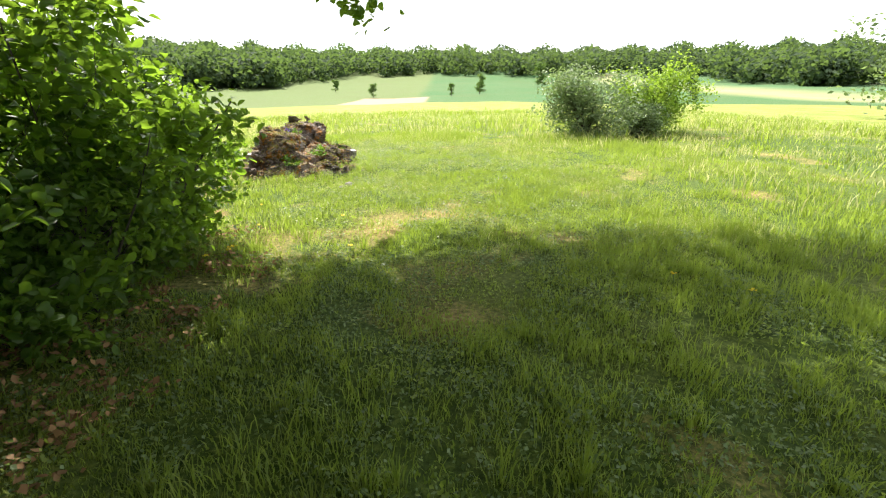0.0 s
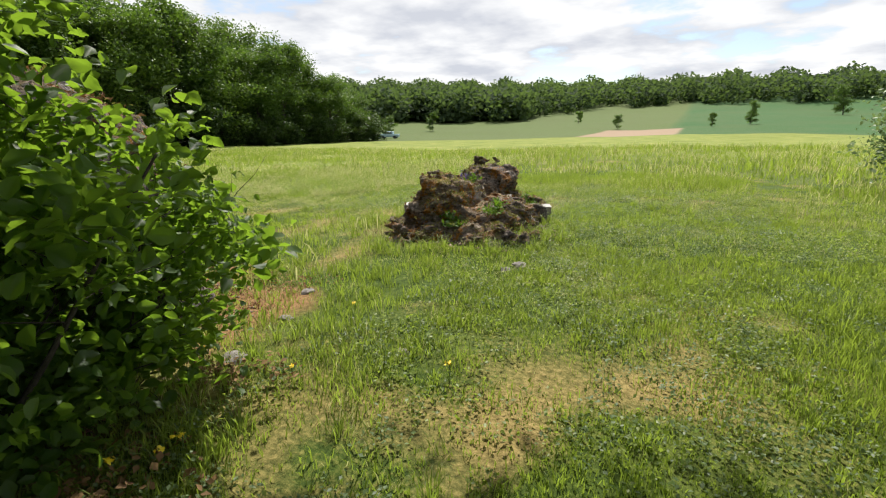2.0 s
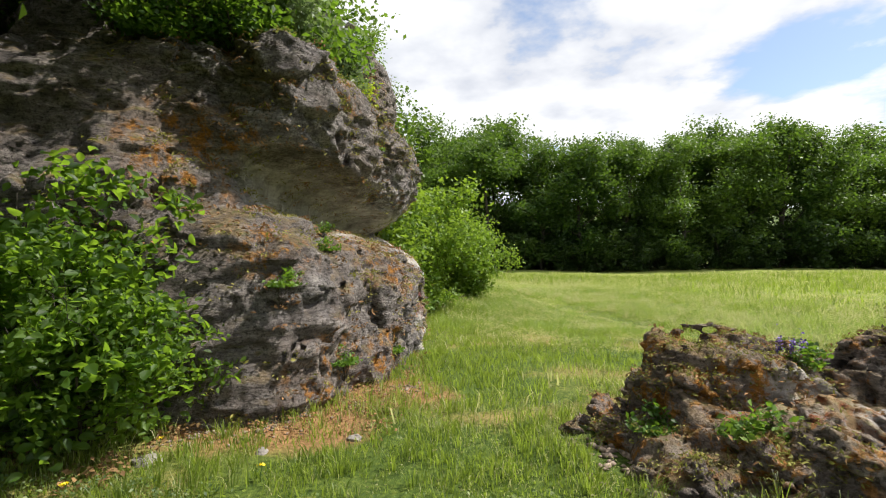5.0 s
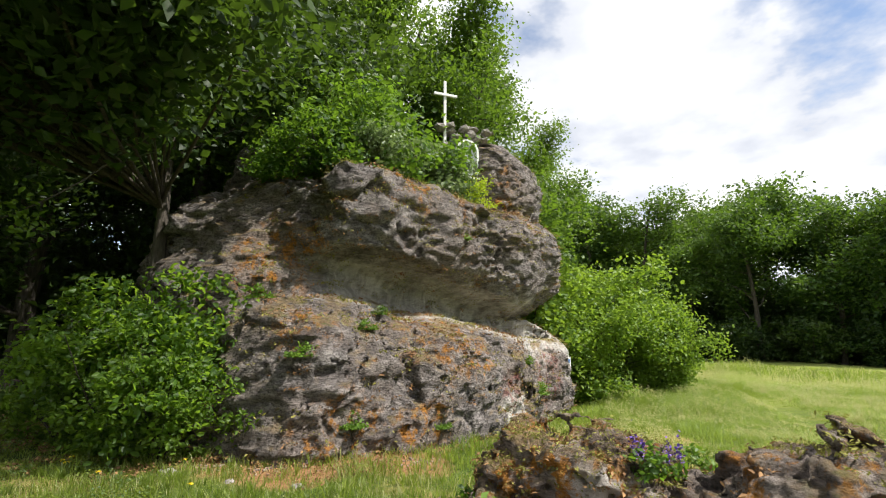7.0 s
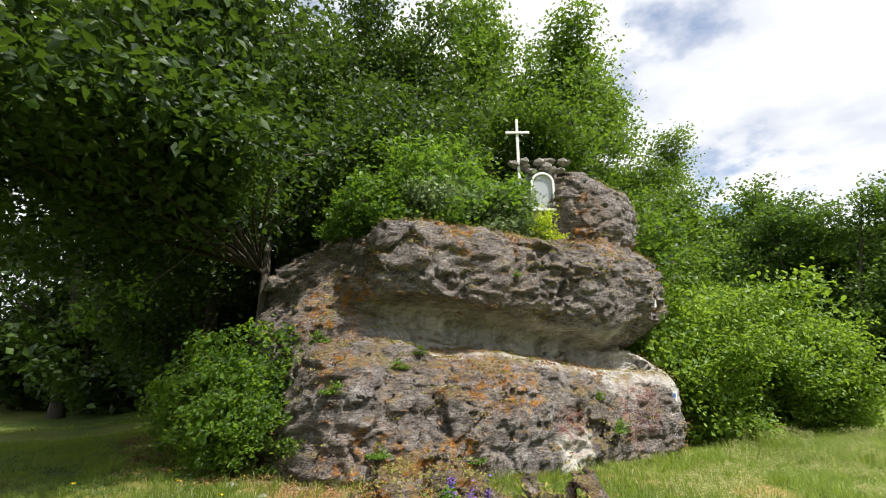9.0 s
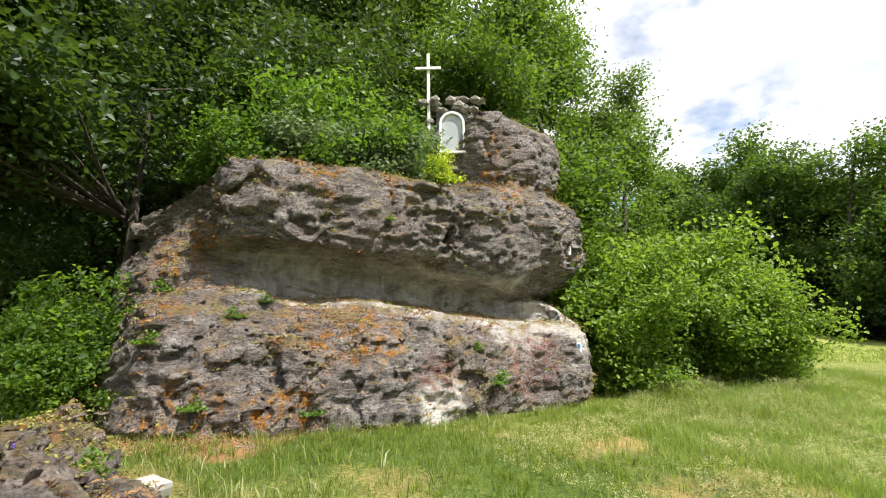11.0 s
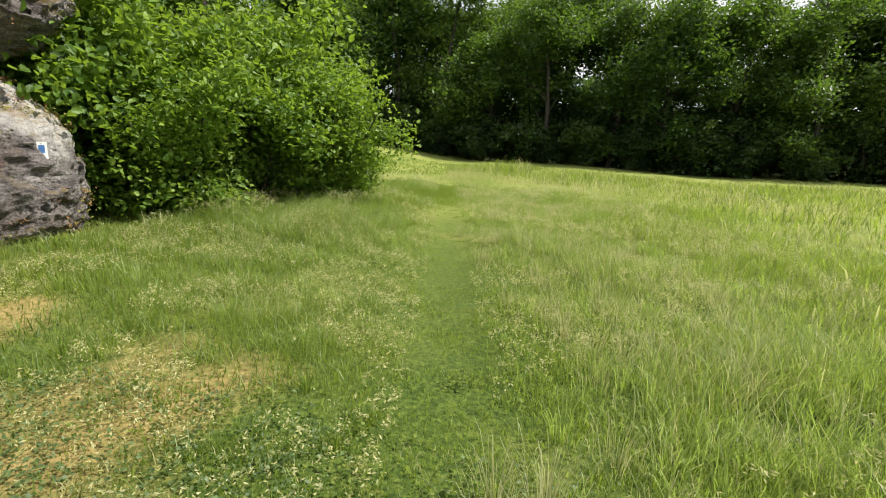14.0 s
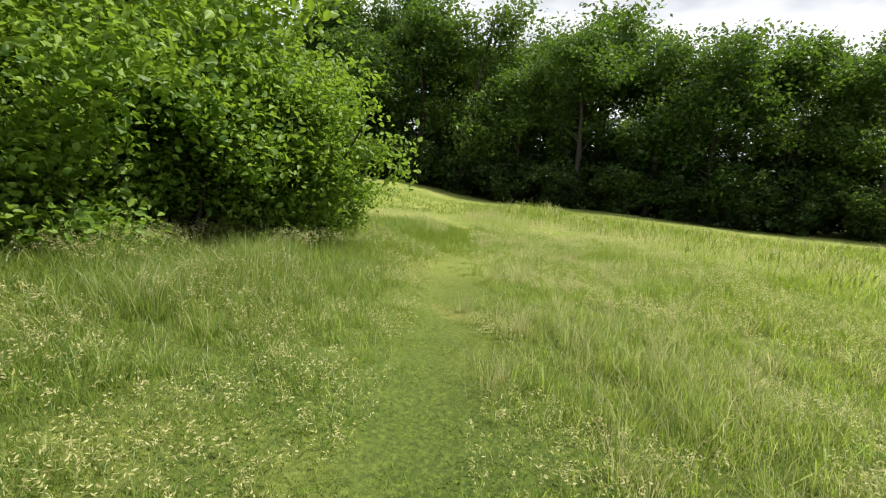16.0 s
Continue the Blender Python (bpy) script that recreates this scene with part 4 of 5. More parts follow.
def far_wood():
    """The wooded hills round the valley, one mass of small crowns."""
    rng = np.random.default_rng(11)
    cs, rs = [], []
    for _ in range(13000):
        yaw = radians(rng.uniform(-62, 44))
        r = rng.uniform(205, 420) if rng.random() < 0.75 else rng.uniform(190, 235)
        x, y = -math.sin(yaw) * r, math.cos(yaw) * r
        deg = math.degrees(yaw)
        front = 300 - 110 * ss(8, 22, deg) - 70 * ss(-24, -36, deg)
        if r < front + 12 * math.sin(deg * 0.9) + 8 * math.sin(deg * 2.7):
            continue
        cs.append((x, y, float(height(x, y)))), rs.append(rng.uniform(2.6, 5.0) * (0.8 + 0.4 * math.sin(deg * 0.7) ** 2))
    cs, rs = np.array(cs), np.array(rs)
    n = 26
    d = rng.normal(size=(len(cs), n, 3))
    d /= np.linalg.norm(d, axis=2)[..., None]
    p = cs[:, None] + np.array([0, 0, 1.0]) * rs[:, None, None] * 1.35 + d * rs[:, None, None] * np.array([1, 1, 1.25]) * rng.uniform(0.75, 1.05, (len(cs), n, 1))
    v, f = leaves(p.reshape(-1, 3), 1.9, rng, 0.4, 0.9, 0.1)
    tagged(new("far_wood", mesh_of("far_wood", v, f, [LEAF_HAZY])), "mixed green woods covering the hills beyond the fields", "woodland", kind="stuff")


far_wood()
for n, (yaw, r, s) in enumerate([(-26.2, 150, 0.75), (-26.4, 110, 0.32), (-11.1, 200, 0.85), (7.8, 130, 0.35), (-1.0, 130, 0.3), (-4.2, 140, 0.5), (12.0, 170, 0.4), (28.0, 140, 0.5), (33.0, 120, 0.45)]):
    stand(WOOD[n % 3], -math.sin(radians(yaw)) * r, math.cos(radians(yaw)) * r, s, 40 * n)


# ---- grass ----
def blades(x, y, tall, width, rng, lean=0.85):
    n = len(x)
    z = height(x, y) - 0.01
    a, b = rng.uniform(0, 2 * np.pi, n), rng.uniform(0, 2 * np.pi, n)
    l = tall * rng.uniform(0.1, lean, n)
    w = width * rng.uniform(0.6, 1.3, n)
    base = np.stack([x, y, z], -1)
    side = np.stack([np.cos(b), np.sin(b), 0 * b], -1) * w[:, None] * 0.5
    bend = np.stack([np.cos(a), np.sin(a), 0 * a], -1) * l[:, None]
    mid = base + bend * 0.35 + np.array([0, 0, 1.0]) * (tall * 0.6)[:, None]
    tip = base + bend + np.array([0, 0, 1.0]) * (tall * rng.uniform(0.75, 1.0, n))[:, None]
    v = np.stack([base - side, base + side, mid + side * 0.8, mid - side * 0.8, tip], 1).reshape(-1, 3)
    k = np.arange(n)[:, None] * 5
    return v, np.concatenate([k + [0, 1, 2], k + [0, 2, 3], k + [3, 2, 4]])


WAY = np.array([(0.0, -1.5), (0.05, 1.5), (0.2, 4), (0.5, 6.5), (0.4, 9), (0.1, 10.8), (-0.6, 12.4), (-2.6, 13.6), (-4.7, 13.7), (-7, 13.7), (-9.5, 13.0), (-13, 12), (-18, 10.5), (-26, 8.0)])


def way_distance(x, y):
    best = np.full(len(x), 1e9)
    for (ax, ay), (bx, by) in zip(WAY[:-1], WAY[1:]):
        dx, dy = bx - ax, by - ay
        t = np.clip(((x - ax) * dx + (y - ay) * dy) / (dx * dx + dy * dy), 0, 1)
        best = np.minimum(best, np.hypot(x - ax - t * dx, y - ay - t * dy))
    return best


def in_rock(x, y):
    return (blob(np.stack([x, y, 0 * x], -1), (-8.2, 3.4, 0), (5.0, 2.9, 1), 3.0) < 0) | (((x + 3.05) / 1.15) ** 2 + ((y - 9.75) / 1.4) ** 2 < 1)


def tallness(x, y):
    p = np.stack([x, y, 0 * x], -1)
    n = 0.5 + 0.5 * fbm(p * 0.55, 3, 201)
    meadow = ss(-4.5, -9, x) * ss(-0.3, 1.0, y - 13.6 + 0.32 * (-x - 8)) + ss(14.6, 17, y)
    clump = 0.62 + 0.75 * ss(-0.35, 0.6, fbm(p * 3.6, 2, 207))
    trail = 1 - 0.5 * ss(0.7, 0.2, way_distance(x, y)) * ss(-8, -11, x)
    return trail * clump * (0.07 + 0.12 * n) * (1 - 0.25 * ss(2.5, 0.4, way_distance(x, y))) + 0.24 * np.clip(meadow, 0, 1) * n * ss(0.5, 2.6, way_distance(x, y)) + 0.25 * ss(-11, -14.5, x) * ss(10.2, 8.6, y) * ss(5.5, 7.0, y) * (0.4 + n)


def sow(name, label, lo, hi, density, near, far, width, gain, mat, seed, patch=None, where=None, lean=0.85):
    rng = np.random.default_rng(seed)
    n = int((hi[0] - lo[0]) * (hi[1] - lo[1]) * density)
    x, y = rng.uniform(lo[0], hi[0], n), rng.uniform(lo[1], hi[1], n)
    d = way_distance(x, y)
    p = np.stack([x, y, 0 * x], -1)
    keep = (d >= near) & (d < far) & ~in_rock(x, y) & (rng.random(n) < (0.62 + 0.42 * fbm(p * 1.4, 3, 210) + 0.45 * fbm(p * 5.0, 2, 213)) * (1.2 - 0.85 * ss(0.35, 0.85, bareness(x, y))))
    if where is not None:
        keep &= where(x, y)
    if patch is not None:
        keep &= fbm(p * 0.7, 3, 220) > patch
    x, y = x[keep], y[keep]
    v, f = blades(x, y, tallness(x, y) * gain * rng.uniform(0.55, 1.25, len(x)), width, rng, lean)
    tagged(new(name, mesh_of(name, v, f, [mat])), label, "grass", kind="stuff")


sow("grass", "short green turf grass along the trodden way", (-26, -1.5), (4, 17), 2000, 0.0, 2.3, 0.0065, 0.65, GRASS, 1)
sow("grass", "thick fresh turf at the start of the way", (-3.5, -1.5), (3.5, 9.5), 1500, 0.0, 3.4, 0.0065, 0.95, GRASS, 9)
sow("grass", "tufty green meadow grass", (-26, -4), (9, 22), 620, 2.3, 7.0, 0.010, 0.95, GRASS, 2)
sow("grass", "long green meadow grass farther off", (-45, -6), (22, 44), 48, 7.0, 45.0, 0.028, 1.2, GRASS, 3)
sow("dry_grass", "straw-coloured dry blades among the turf", (-10, 4.6), (4, 17), 420, 0.0, 5.0, 0.005, 0.8, STRAW, 4, -0.3)
sow("dry_grass", "pale seeding grass in the meadow", (-45, 6), (22, 44), 36, 4.0, 45.0, 0.02, 1.4, STRAW, 5, 0.0)
meadow_side = lambda x, y: (y > 14.1 - 0.32 * (-x - 8) + 1.1 * fbm(np.stack([x, y, 0 * x], -1) * 0.8, 3, 251) + 0.9 * np.maximum(x + 9, 0)) & (x < -6)
sow("tall_grass", "tall pale feathery grass in seed beside the trail", (-34, 6), (-7, 28), 210, 1.1, 14.0, 0.005, 0.95, STRAW, 6, -0.3, meadow_side, 1.5)
sow("tall_grass", "tall fresh green grass tufts beside the trail", (-30, 6), (-7, 26), 330, 0.9, 9.0, 0.006, 0.9, TALL, 7, -0.6, meadow_side, 1.4)
bush_side = lambda x, y: (y < 12.9 - 0.32 * (-x - 8)) & (y > 6.6) & (x < -10.5)
sow("tall_grass", "tall grey-green grass below the shrubs", (-26, 6), (-11, 13), 430, 0.8, 8.0, 0.008, 1.15, TALL, 8, -0.6, bush_side, 1.3)
sow("tall_grass", "soft long green grass either side of the trodden line", (-26, 8), (-8.5, 17), 620, 0.3, 3.6, 0.005, 1.35, TALL, 12, -0.7, None, 1.3)
sow("tall_grass", "yellow-green long grass either side of the trodden line", (-24, 8), (-9.5, 16), 260, 0.45, 3.4, 0.0045, 1.45, STRAW, 13, 0.0, None, 1.4)


def tufts(name, label, lo, hi, per, far, tall, count, width, mat, seed, where=None):
    """Bunches of arching blades."""
    rng = np.random.default_rng(seed)
    n = int((hi[0] - lo[0]) * (hi[1] - lo[1]) * per)
    x, y = rng.uniform(lo[0], hi[0], n), rng.uniform(lo[1], hi[1], n)
    keep = (way_distance(x, y) < far) & (way_distance(x, y) > 0.15) & ~in_rock(x, y) & (bareness(x, y) < 0.6)
    if where is not None:
        keep &= where(x, y)
    x, y = x[keep], y[keep]
    big = rng.uniform(0.55, 1.25, len(x))
    m = len(x) * count
    tall_each = np.repeat(big, count) * tall * rng.uniform(0.45, 1.1, m)
    a, r = rng.uniform(0, 2 * np.pi, m), np.abs(rng.normal(size=m)) * 0.28 * tall
    bx, by = np.repeat(x, count) + np.cos(a) * r, np.repeat(y, count) + np.sin(a) * r
    base = np.stack([bx, by, height(bx, by) - 0.01], -1)
    out = np.stack([np.cos(a), np.sin(a), 0 * a], -1) * (tall_each * rng.uniform(0.2, 0.75, m))[:, None]
    b = a + np.pi / 2 + rng.normal(size=m) * 0.5
    side = np.stack([np.cos(b), np.sin(b), 0 * b], -1) * (width * rng.uniform(0.6, 1.2, m) * 0.5)[:, None]
    up = np.array([0, 0, 1.0])
    m1, m2 = base + out * 0.22 + up * (tall_each * 0.55)[:, None], base + out * 0.62 + up * (tall_each * 0.9)[:, None]
    tip = base + out * 1.1 + up * (tall_each * rng.uniform(0.7, 0.98, m))[:, None]
    v = np.stack([base - side, base + side, m1 + side * 0.9, m1 - side * 0.9, m2 + side * 0.6, m2 - side * 0.6, tip], 1).reshape(-1, 3)
    k = np.arange(m)[:, None] * 7
    f = np.concatenate([k + list(q) for q in ((0, 1, 2), (0, 2, 3), (3, 2, 4), (3, 4, 5), (5, 4, 6))])
    tagged(new(name, mesh_of(name, v, f, [mat])), label, "grass", kind="stuff")


tufts("grass_tufts", "arching green grass tufts in the turf", (-10, -1), (5, 15), 4.6, 4.2, 0.16, 34, 0.006, GRASS, 401)
tufts("grass_tufts", "taller grass tufts round the outcrop", (-5, 7.5), (-1, 12), 12, 9, 0.19, 40, 0.0045, GRASS, 402, lambda x, y: ((x + 3.0) / 1.7) ** 2 + ((y - 9.9) / 2.0) ** 2 < 1)
tufts("grass_tufts", "pale arching grass tufts in seed beside the trail", (-24, 8), (-7, 20), 5.5, 5.5, 0.29, 40, 0.0045, STRAW, 403, meadow_side)
tufts("grass_tufts", "fresh green arching tufts beside the trail", (-24, 6), (-7, 20), 3.6, 5.5, 0.27, 36, 0.006, TALL, 404, lambda x, y: meadow_side(x, y) | bush_side(x, y))
tufts("grass_tufts", "grass tufts along the foot of the crag", (-13, 5.8), (-3, 7.6), 8, 30, 0.2, 26, 0.006, GRASS, 405)


def herbs(name, label, lo, hi, density, far, size, mat, seed, low):
    """Small broad leaves of clover, plantain and the like between the blades."""
    rng = np.random.default_rng(seed)
    n = int((hi[0] - lo[0]) * (hi[1] - lo[1]) * density)
    x, y = rng.uniform(lo[0], hi[0], n), rng.uniform(lo[1], hi[1], n)
    keep = (way_distance(x, y) < far) & ~in_rock(x, y) & (fbm(np.stack([x, y, 0 * x], -1) * 1.7, 3, seed) > low)
    x, y = x[keep], y[keep]
    m = 9
    cx = np.repeat(x, m) + rng.normal(size=len(x) * m) * 0.05
    cy = np.repeat(y, m) + rng.normal(size=len(x) * m) * 0.05
    c = np.stack([cx, cy, height(cx, cy) + rng.uniform(0.015, 0.09, len(cx))], -1)
    v, f = leaves(c, size, rng, 0.75, 0.7, 0.1)
    tagged(new(name, mesh_of(name, v, f, [mat])), label, "herbs", kind="stuff")


herbs("clover", "low grey-green clover and herbs in the turf", (-9.5, -1), (4, 17), 105, 2.6, 0.026, LEAF_HERB, 301, -0.08)
herbs("clover", "low dark green herbs in the turf", (-10.5, -1), (4, 17), 75, 2.6, 0.028, GRASS, 311, -0.05)
herbs("leaf_litter", "orange-brown litter and rubble along the foot of the crag", (-7.5, 5.2), (-3.0, 6.9), 70, 30, 0.03, LITTER, 331, -0.2)
herbs("leaf_litter", "brown fallen leaves under the hazels", (-4.5, -0.5), (-1.5, 5.2), 70, 5.0, 0.045, LITTER, 321, 0.0)


def seed_heads(name, label, lo, hi, density, far, size, mat, seed, where=None):
    """Loose pale panicles at the tips of the long grass."""
    rng = np.random.default_rng(seed)
    n = int((hi[0] - lo[0]) * (hi[1] - lo[1]) * density)
    x, y = rng.uniform(lo[0], hi[0], n), rng.uniform(lo[1], hi[1], n)
    d = way_distance(x, y)
    keep = (d < far) & (d > 0.3) & ~in_rock(x, y) & (fbm(np.stack([x, y, 0 * x], -1) * 1.1, 3, seed) > -0.1)
    if where is not None:
        keep &= where(x, y)
    x, y = x[keep], y[keep]
    m = 8
    tall = np.repeat((tallness(x, y) * 1.05 + 0.03) * rng.uniform(0.7, 1.15, len(x)), m)
    cx, cy = np.repeat(x, m) + rng.normal(size=len(x) * m) * 0.02, np.repeat(y, m) + rng.normal(size=len(x) * m) * 0.02
    c = np.stack([cx, cy, height(cx, cy) + tall + rng.normal(size=len(cx)) * 0.022], -1)
    v, f = leaves(c, size, rng, 0.2, 0.35, 0.1)
    tagged(new(name, mesh_of(name, v, f, [mat])), label, "grass", kind="stuff")


seed_heads("seed_heads", "pale loose seed heads over the long grass", (-26, 6), (-7.5, 20), 130, 5.0, 0.026, STRAW, 611)
seed_heads("seed_heads", "small pale seed heads in the short turf", (-9, 7), (3, 16), 60, 3.6, 0.018, STRAW, 617)


def chips(name, label, spots, count, size, mat, seed):
    """Broken stone lying loose round a rock."""
    rng = np.random.default_rng(seed)
    pick = np.array(spots)[rng.integers(0, len(spots), count)]
    a, r = rng.uniform(0, 2 * np.pi, count), np.abs(rng.normal(size=count)) * pick[:, 2]
    x, y = pick[:, 0] + np.cos(a) * r, pick[:, 1] + np.sin(a) * r * 0.7
    s = size * rng.uniform(0.4, 1.5, count)
    base = np.array([(1, 0, 0), (-1, 0, 0), (0, 1, 0), (0, -1, 0), (0, 0, 1), (0, 0, -1), (0.6, 0.6, 0.45), (-0.6, 0.5, 0.5)])
    p = base[None] * rng.uniform(0.6, 1.25, (count, 8, 1)) * np.stack([s * 1.3, s, s * 0.6], -1)[:, None]
    c, t = np.cos(a)[:, None], np.sin(a)[:, None]
    p = np.stack([p[..., 0] * c - p[..., 1] * t, p[..., 0] * t + p[..., 1] * c, p[..., 2]], -1)
    p += np.stack([x, y, height(x, y) + s * 0.2], -1)[:, None]
    tri = np.array([(0, 6, 4), (0, 2, 6), (2, 4, 6), (2, 7, 4), (2, 1, 7), (1, 4, 7), (1, 3, 4), (3, 0, 4), (2, 0, 5), (1, 2, 5), (3, 1, 5), (0, 3, 5)])
    f = (np.arange(count)[:, None, None] * 8 + tri[None]).reshape(-1, 3)
    tagged(new(name, mesh_of(name, p.reshape(-1, 3), f, [mat])), label, "stones", kind="stuff")


RUBBLE = plain("limestone_chips", (0.15, 0.11, 0.085), (0.34, 0.26, 0.20), 0.9, 7.0, 0.5)
chips("stone_chips", "pale broken limestone chips round the foot of the outcrop", [(-2.5, 8.85, 0.35), (-2.0, 9.3, 0.35), (-1.85, 9.8, 0.3), (-2.9, 8.6, 0.3)], 300, 0.03, RUBBLE, 631)
chips("stone_chips", "reddish earth crumbs and chips at the foot of the crag", [(-3.6, 5.7, 0.4), (-3.3, 5.2, 0.35), (-4.4, 6.3, 0.35), (-5.2, 6.8, 0.35), (-6.5, 6.85, 0.4)], 380, 0.02, RUBBLE, 637)


# ---- the shrine on the crag ----
def shrine():
    ob = thing("wayside_shrine", -10.15, 4.35, 5.55, "small rubble-stone shrine with an arched glazed niche on the crag", "shrine", turn=145)
    rng = np.random.default_rng(5)
    shapes = []
    for k in range(4):
        bm = bmesh.new()
        bmesh.ops.create_icosphere(bm, subdivisions=1, radius=0.5)
        for q in bm.verts:
            q.co *= rng.uniform(0.8, 1.2)
        shapes.append(bm_mesh("stone_block", bm, MASONRY))
    for k in range(70):
        a, lev = rng.uniform(-0.75, 0.75), rng.uniform(-0.5, 1.5)
        if abs(a) < 0.42 and lev < 1.14 and lev > -0.1:
            continue
        q = part("stone_block", shapes[k % 4], ob)
        q.matrix_basis = pose(a, rng.uniform(0.12, 0.3), lev, 0, rng.uniform(-14, 14), rng.uniform(-17, 17)) @ Matrix.Diagonal((rng.uniform(0.24, 0.42), rng.uniform(0.3, 0.5), rng.uniform(0.12, 0.22), 1))
    arch = [(-0.26, 0.0), (-0.26, 0.72)] + [(-0.26 * math.cos(a), 0.72 + 0.26 * math.sin(a)) for a in np.linspace(0.15, math.pi - 0.15, 11)] + [(0.26, 0.72), (0.26, 0.0)]
    bm = bmesh.new()
    rings = []
    for x, z in arch:
        c = Vector((0, 0, 0.6))
        out = (Vector((x, 0, z)) - Vector((0, 0, min(z, 0.72)))).normalized() * 0.055
        rings.append([bm.verts.new((x + out.x * i, y, z + out.z * i)) for i, y in ((0, -0.06), (1, -0.06), (1, 0.06), (0, 0.06))])
    for a, b in zip(rings, rings[1:]):
        for i in range(4):
            bm.faces.new((a[i], a[(i + 1) % 4], b[(i + 1) % 4], b[i]))
    bm.faces.new(rings[0]), bm.faces.new(rings[-1][::-1])
    bmesh.ops.recalc_face_normals(bm, faces=bm.faces)
    part("arch_frame", bm_mesh("arch_frame", bm, WHITE), ob, "white painted arched frame")
    part("sill", bm_mesh("sill", box_bm(0.66, 0.16, 0.06, 0.01, Matrix.Translation((0, 0, -0.03))), WHITE), ob)
    bm = bmesh.new()
    bm.faces.new([bm.verts.new((x, 0.01, z)) for x, z in arch])
    part("pane", bm_mesh("pane", bm, GLASS), ob, "clear reflecting glass pane")
    part("back_wall", bm_mesh("back_wall", box_bm(0.8, 0.04, 1.4, 0.005, Matrix.Translation((0, 0.28, 0.5))), DARK), ob)
    return ob


def glass():
    m, nt, p, o = material("shrine_glass")
    p.inputs["Base Color"].default_value = (0.8, 0.85, 0.9, 1)
    p.inputs["Roughness"].default_value = 0.06
    p.inputs["Transmission Weight"].default_value = 0.55
    p.inputs["IOR"].default_value = 1.5
    return m


GLASS = glass()
shrine()


def cross():
    ob = thing("cross", -9.75, 3.9, 6.45, "tall pale wooden cross standing on the crag", "cross", turn=145)
    part("upright", bm_mesh("upright", box_bm(0.075, 0.06, 2.1, 0.01, Matrix.Translation((0, 0, 0.75))), WHITE), ob)
    part("crossbar", bm_mesh("crossbar", box_bm(0.66, 0.05, 0.07, 0.01, Matrix.Translation((0, -0.045, 1.38))), WHITE), ob)


cross()


def trail_plate(x, z, turn, mark):
    """A little painted way-mark plate screwed to the rock."""
    ob = thing("trail_plate", x, face_y(x, z) + 0.035, z, "small white painted way-mark plate fixed to the crag", "sign", "way-marks on the crag", turn=turn)
    part("plate", bm_mesh("plate", box_bm(0.13, 0.012, 0.24, 0.004), WHITE), ob)
    part("mark", bm_mesh("mark", box_bm(0.07, 0.006, 0.11, 0.002, Matrix.Translation((0, 0.009, 0.02))), mark), ob, "painted coloured mark")
    for q in (-0.095, 0.095):
        part("screw", bm_mesh("screw", box_bm(0.014, 0.008, 0.014, 0.003, Matrix.Translation((0, 0.009, q))), MASONRY), ob)


BLUE = plain("blue_paint", (0.04, 0.12, 0.35), (0.07, 0.18, 0.45), 0.5)
trail_plate(-12.3, 0.78, -25, BLUE)
trail_plate(-12.7, 3.1, -25, DARK)


# ---- the plank and small stones ----
def log_bench(x, y, z, turn, length):
    """Half a log, flat side up, resting on the rock."""
    ob = thing("log_bench", x, y, z, "weathered grey half-log bench resting across the low outcrop", "bench", turn=turn)
    rng = np.random.default_rng(77)
    bm = bmesh.new()
    rings = []
    for i in range(15):
        px = (i / 14 - 0.5) * length
        bow = 0.012 * math.sin(i * 1.3) + 0.006 * rng.standard_normal()
        ring = [(-0.15, 0.0), (-0.145, -0.035), (-0.12, -0.09), (-0.06, -0.135), (0.0, -0.15), (0.06, -0.135), (0.12, -0.09), (0.145, -0.035), (0.15, 0.0), (0.07, 0.003), (0.0, 0.0), (-0.07, 0.004)]
        rings.append([bm.verts.new((px, a * (1 + bow * 3) + bow, c * (1 + bow * 3))) for a, c in ring])
    for r0, r1 in zip(rings[:-1], rings[1:]):
        for j in range(12):
            bm.faces.new((r0[j], r0[(j + 1) % 12], r1[(j + 1) % 12], r1[j]))
    bm.faces.new(rings[0][::-1])
    bm.faces.new(rings[-1])
    bmesh.ops.recalc_face_normals(bm, faces=bm.faces)
    part("half_log", bm_mesh("half_log", bm, PLANK), ob)


log_bench(-2.92, 9.98, 0.36, 21.0, 2.25)


def stone(x, y, r, seed, label):
    rng = np.random.default_rng(seed)
    bm = bmesh.new()
    bmesh.ops.create_icosphere(bm, subdivisions=2, radius=1.0)
    for q in bm.verts:
        c = q.co
        q.co = c * (1 + 0.42 * noise.noise(c * 1.4 + Vector((seed, 0, 0))) + 0.25 * noise.noise(c * 4 + Vector((seed, 3, 0))))
        q.co = Vector((q.co.x * r * rng.uniform(1.28, 1.3), q.co.y * r, max(q.co.z, -0.4) * r * 0.6))
    ob = new("stone", bm_mesh("stone", bm, STONE))
    ob.matrix_basis = pose(x, y, float(height(x, y)) + r * 0.05, 0, 0, 40 * seed)
    tagged(ob, label, "stone", "stones in the grass")


for n, (x, y, r) in enumerate([(-1.6, 8.15, 0.07), (-1.7, 7.98, 0.05), (-2.69, 5.2, 0.09), (-1.65, 5.78, 0.04), (-2.95, 5.95, 0.05), (-3.3, 6.6, 0.06)]):
    stone(x, y, r, n + 1, "pale rounded limestone lying in the grass")


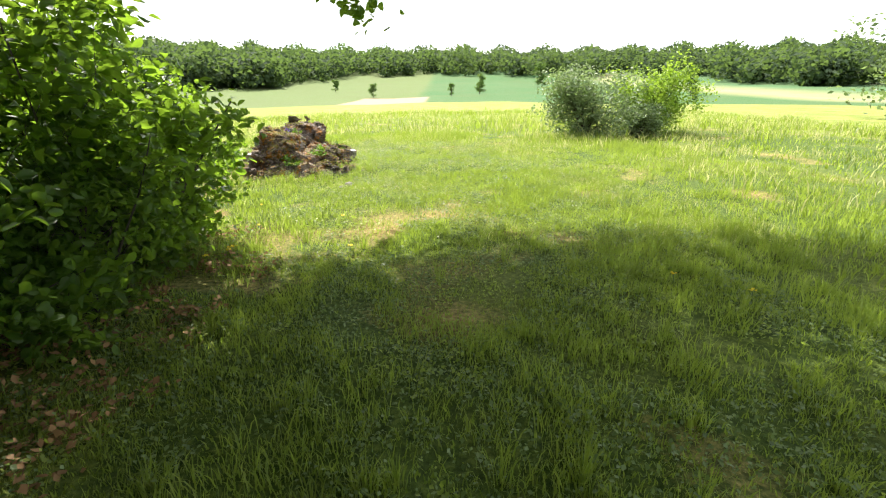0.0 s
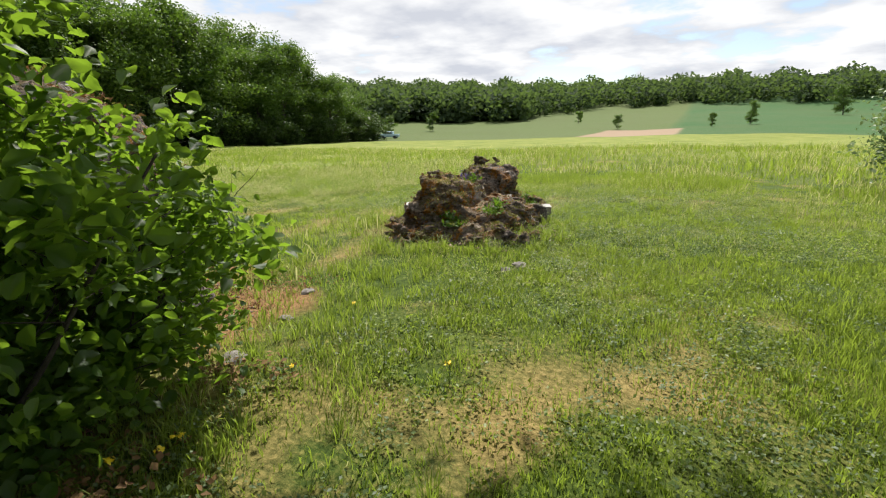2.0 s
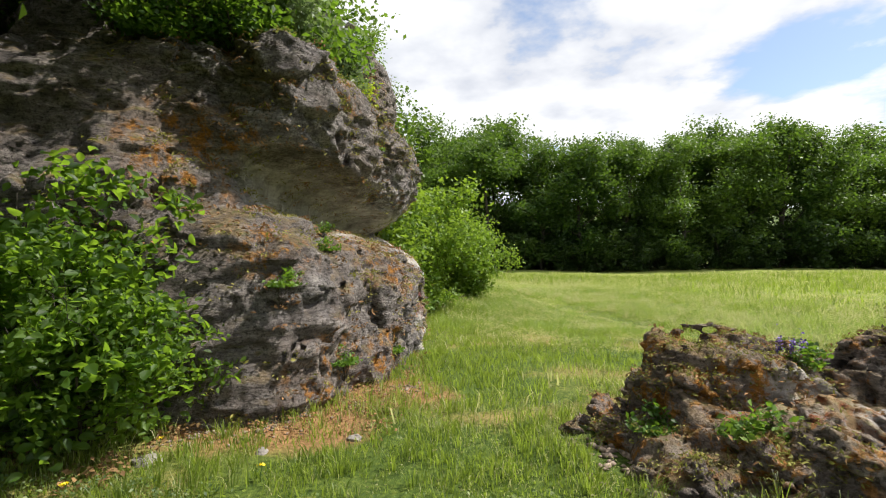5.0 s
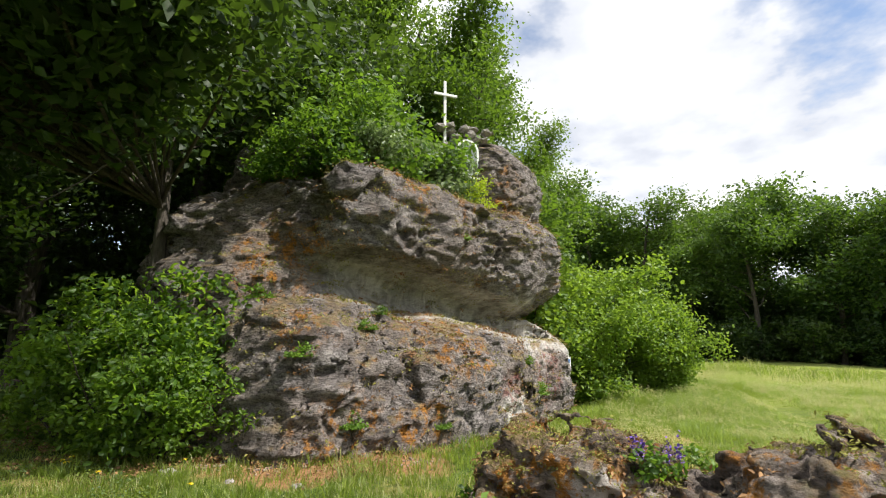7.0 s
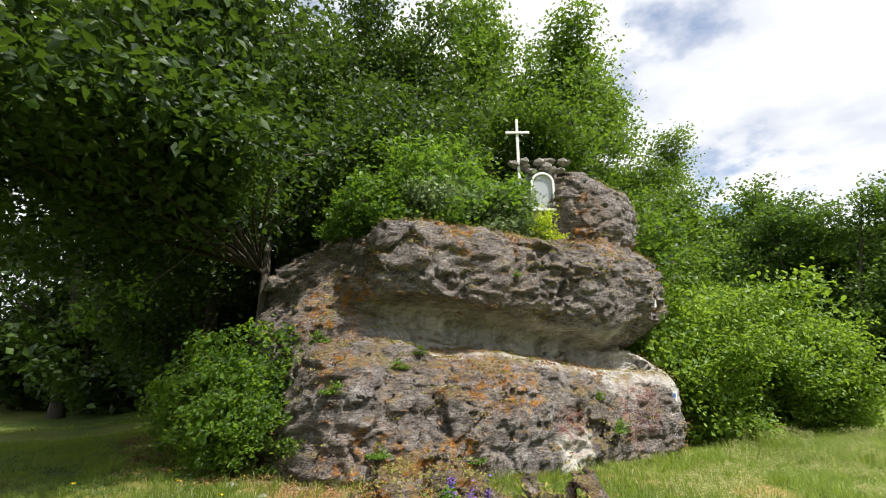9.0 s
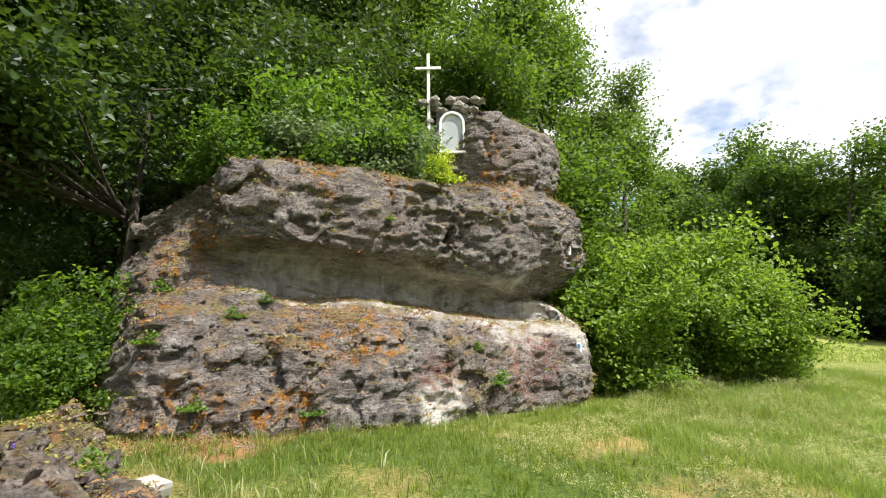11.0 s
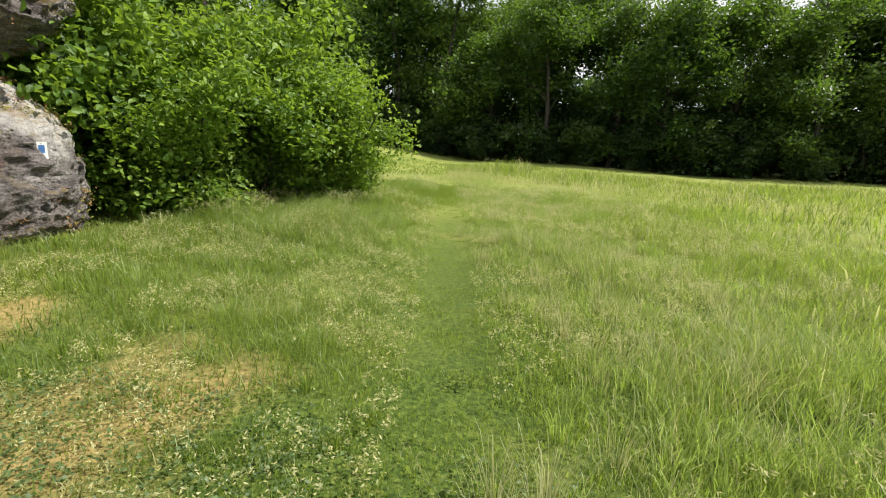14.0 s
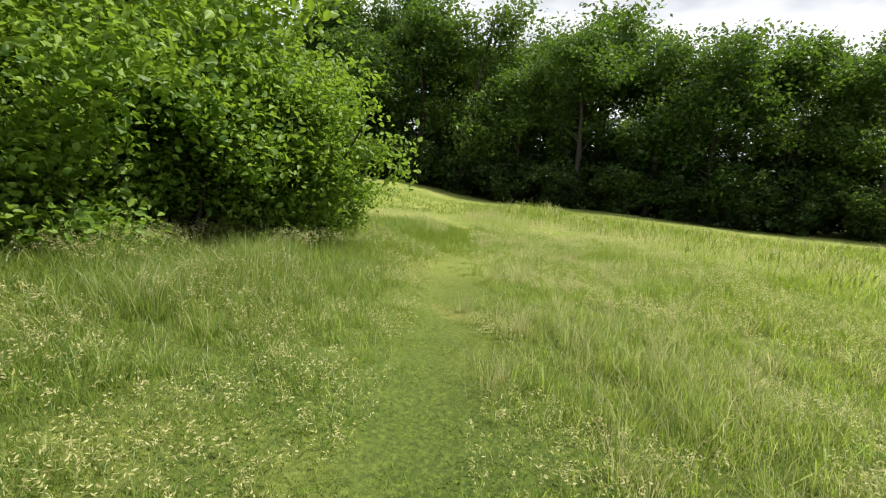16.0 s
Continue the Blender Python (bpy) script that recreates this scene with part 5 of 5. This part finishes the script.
# ---- flowers ----
PURPLE = plain("purple_petal", (0.10, 0.05, 0.28), (0.22, 0.12, 0.45), 0.6)
YELLOW = plain("yellow_petal", (0.75, 0.55, 0.01), (0.85, 0.68, 0.03), 0.6)
STEM = plain("flower_stem", (0.05, 0.10, 0.02), (0.10, 0.17, 0.04), 0.7)


def flower(name, x, y, z, tall, mat, label, group, spike):
    ob = thing(name, x, y, z, label, "flower", group)
    v, f = tubes([(np.array([[0, 0, 0], [0.01, 0, tall * 0.5], [0.0, 0.01, tall]]), [0.004, 0.0035, 0.003])], 5)
    part("stem", mesh_of("stem", v, f, [STEM], True), ob)
    rng = np.random.default_rng(int(abs(x) * 1000))
    c = np.array([0, 0, tall]) + rng.normal(size=(70 if spike else 14, 3)) * (np.array([0.013, 0.013, 0.05]) if spike else np.array([0.012, 0.012, 0.003]))
    v, f = leaves(c, 0.022, rng, 0.6, 0.8)
    part("blossom", mesh_of("blossom", v, f, [mat]), ob)


for x, y in [(-3.18, 9.96), (-3.2, 10.15), (-3.12, 10.02), (-3.3, 10.2)]:
    flower("purple_flower", x, y, top_z(x, y, outcrop) - 0.02, 0.11, PURPLE, "small purple flower spike on the mossy outcrop", "purple flowers on the outcrop", True)
for x, y in [(-2.17, 4.11), (-2.02, 4.26), (-2.04, 4.37), (-2.06, 5.12), (-2.89, 5.15), (-1.2, 5.6), (-2.4, 6.2), (-0.9, 4.4), (1.9, 3.6), (2.3, 3.2)]:
    flower("yellow_flower", x, y, float(height(x, y)) - 0.01, 0.12, YELLOW, "small yellow meadow flower in the turf", "yellow flowers in the turf", False)


# ---- the far vehicle ----
def car(x, y, turn):
    ob = thing("parked_car", x, y, float(height(x, y)), "small pale blue car parked beyond the wood", "car", turn=turn)
    paint, glassy, rubber = plain("car_paint", (0.30, 0.42, 0.50), (0.36, 0.48, 0.56), 0.3, 2.0, 0.0), plain("car_window", (0.03, 0.035, 0.04), (0.05, 0.055, 0.06), 0.1, 2.0, 0.0), plain("tyre_rubber", (0.02, 0.02, 0.02), (0.04, 0.04, 0.04), 0.8)
    part("body", bm_mesh("body", box_bm(4.1, 1.7, 0.65, 0.14, Matrix.Translation((0, 0, 0.6))), paint), ob)
    part("cabin", bm_mesh("cabin", box_bm(2.2, 1.5, 0.6, 0.18, Matrix.Translation((-0.2, 0, 1.15))), paint), ob)
    for side in (-1, 1):
        part("window", bm_mesh("window", box_bm(1.7, 0.03, 0.36, 0.01, Matrix.Translation((-0.2, side * 0.75, 1.18))), glassy), ob)
        for end in (-1.25, 1.25):
            bm = bmesh.new()
            bmesh.ops.create_cone(bm, cap_ends=True, segments=20, radius1=0.31, radius2=0.31, depth=0.2, matrix=Matrix.Translation((end, side * 0.78, 0.31)) @ Matrix.Rotation(radians(90), 4, "X"))
            part("wheel", bm_mesh("wheel", bm, rubber), ob)


car(-58.5, 91.0, 20)
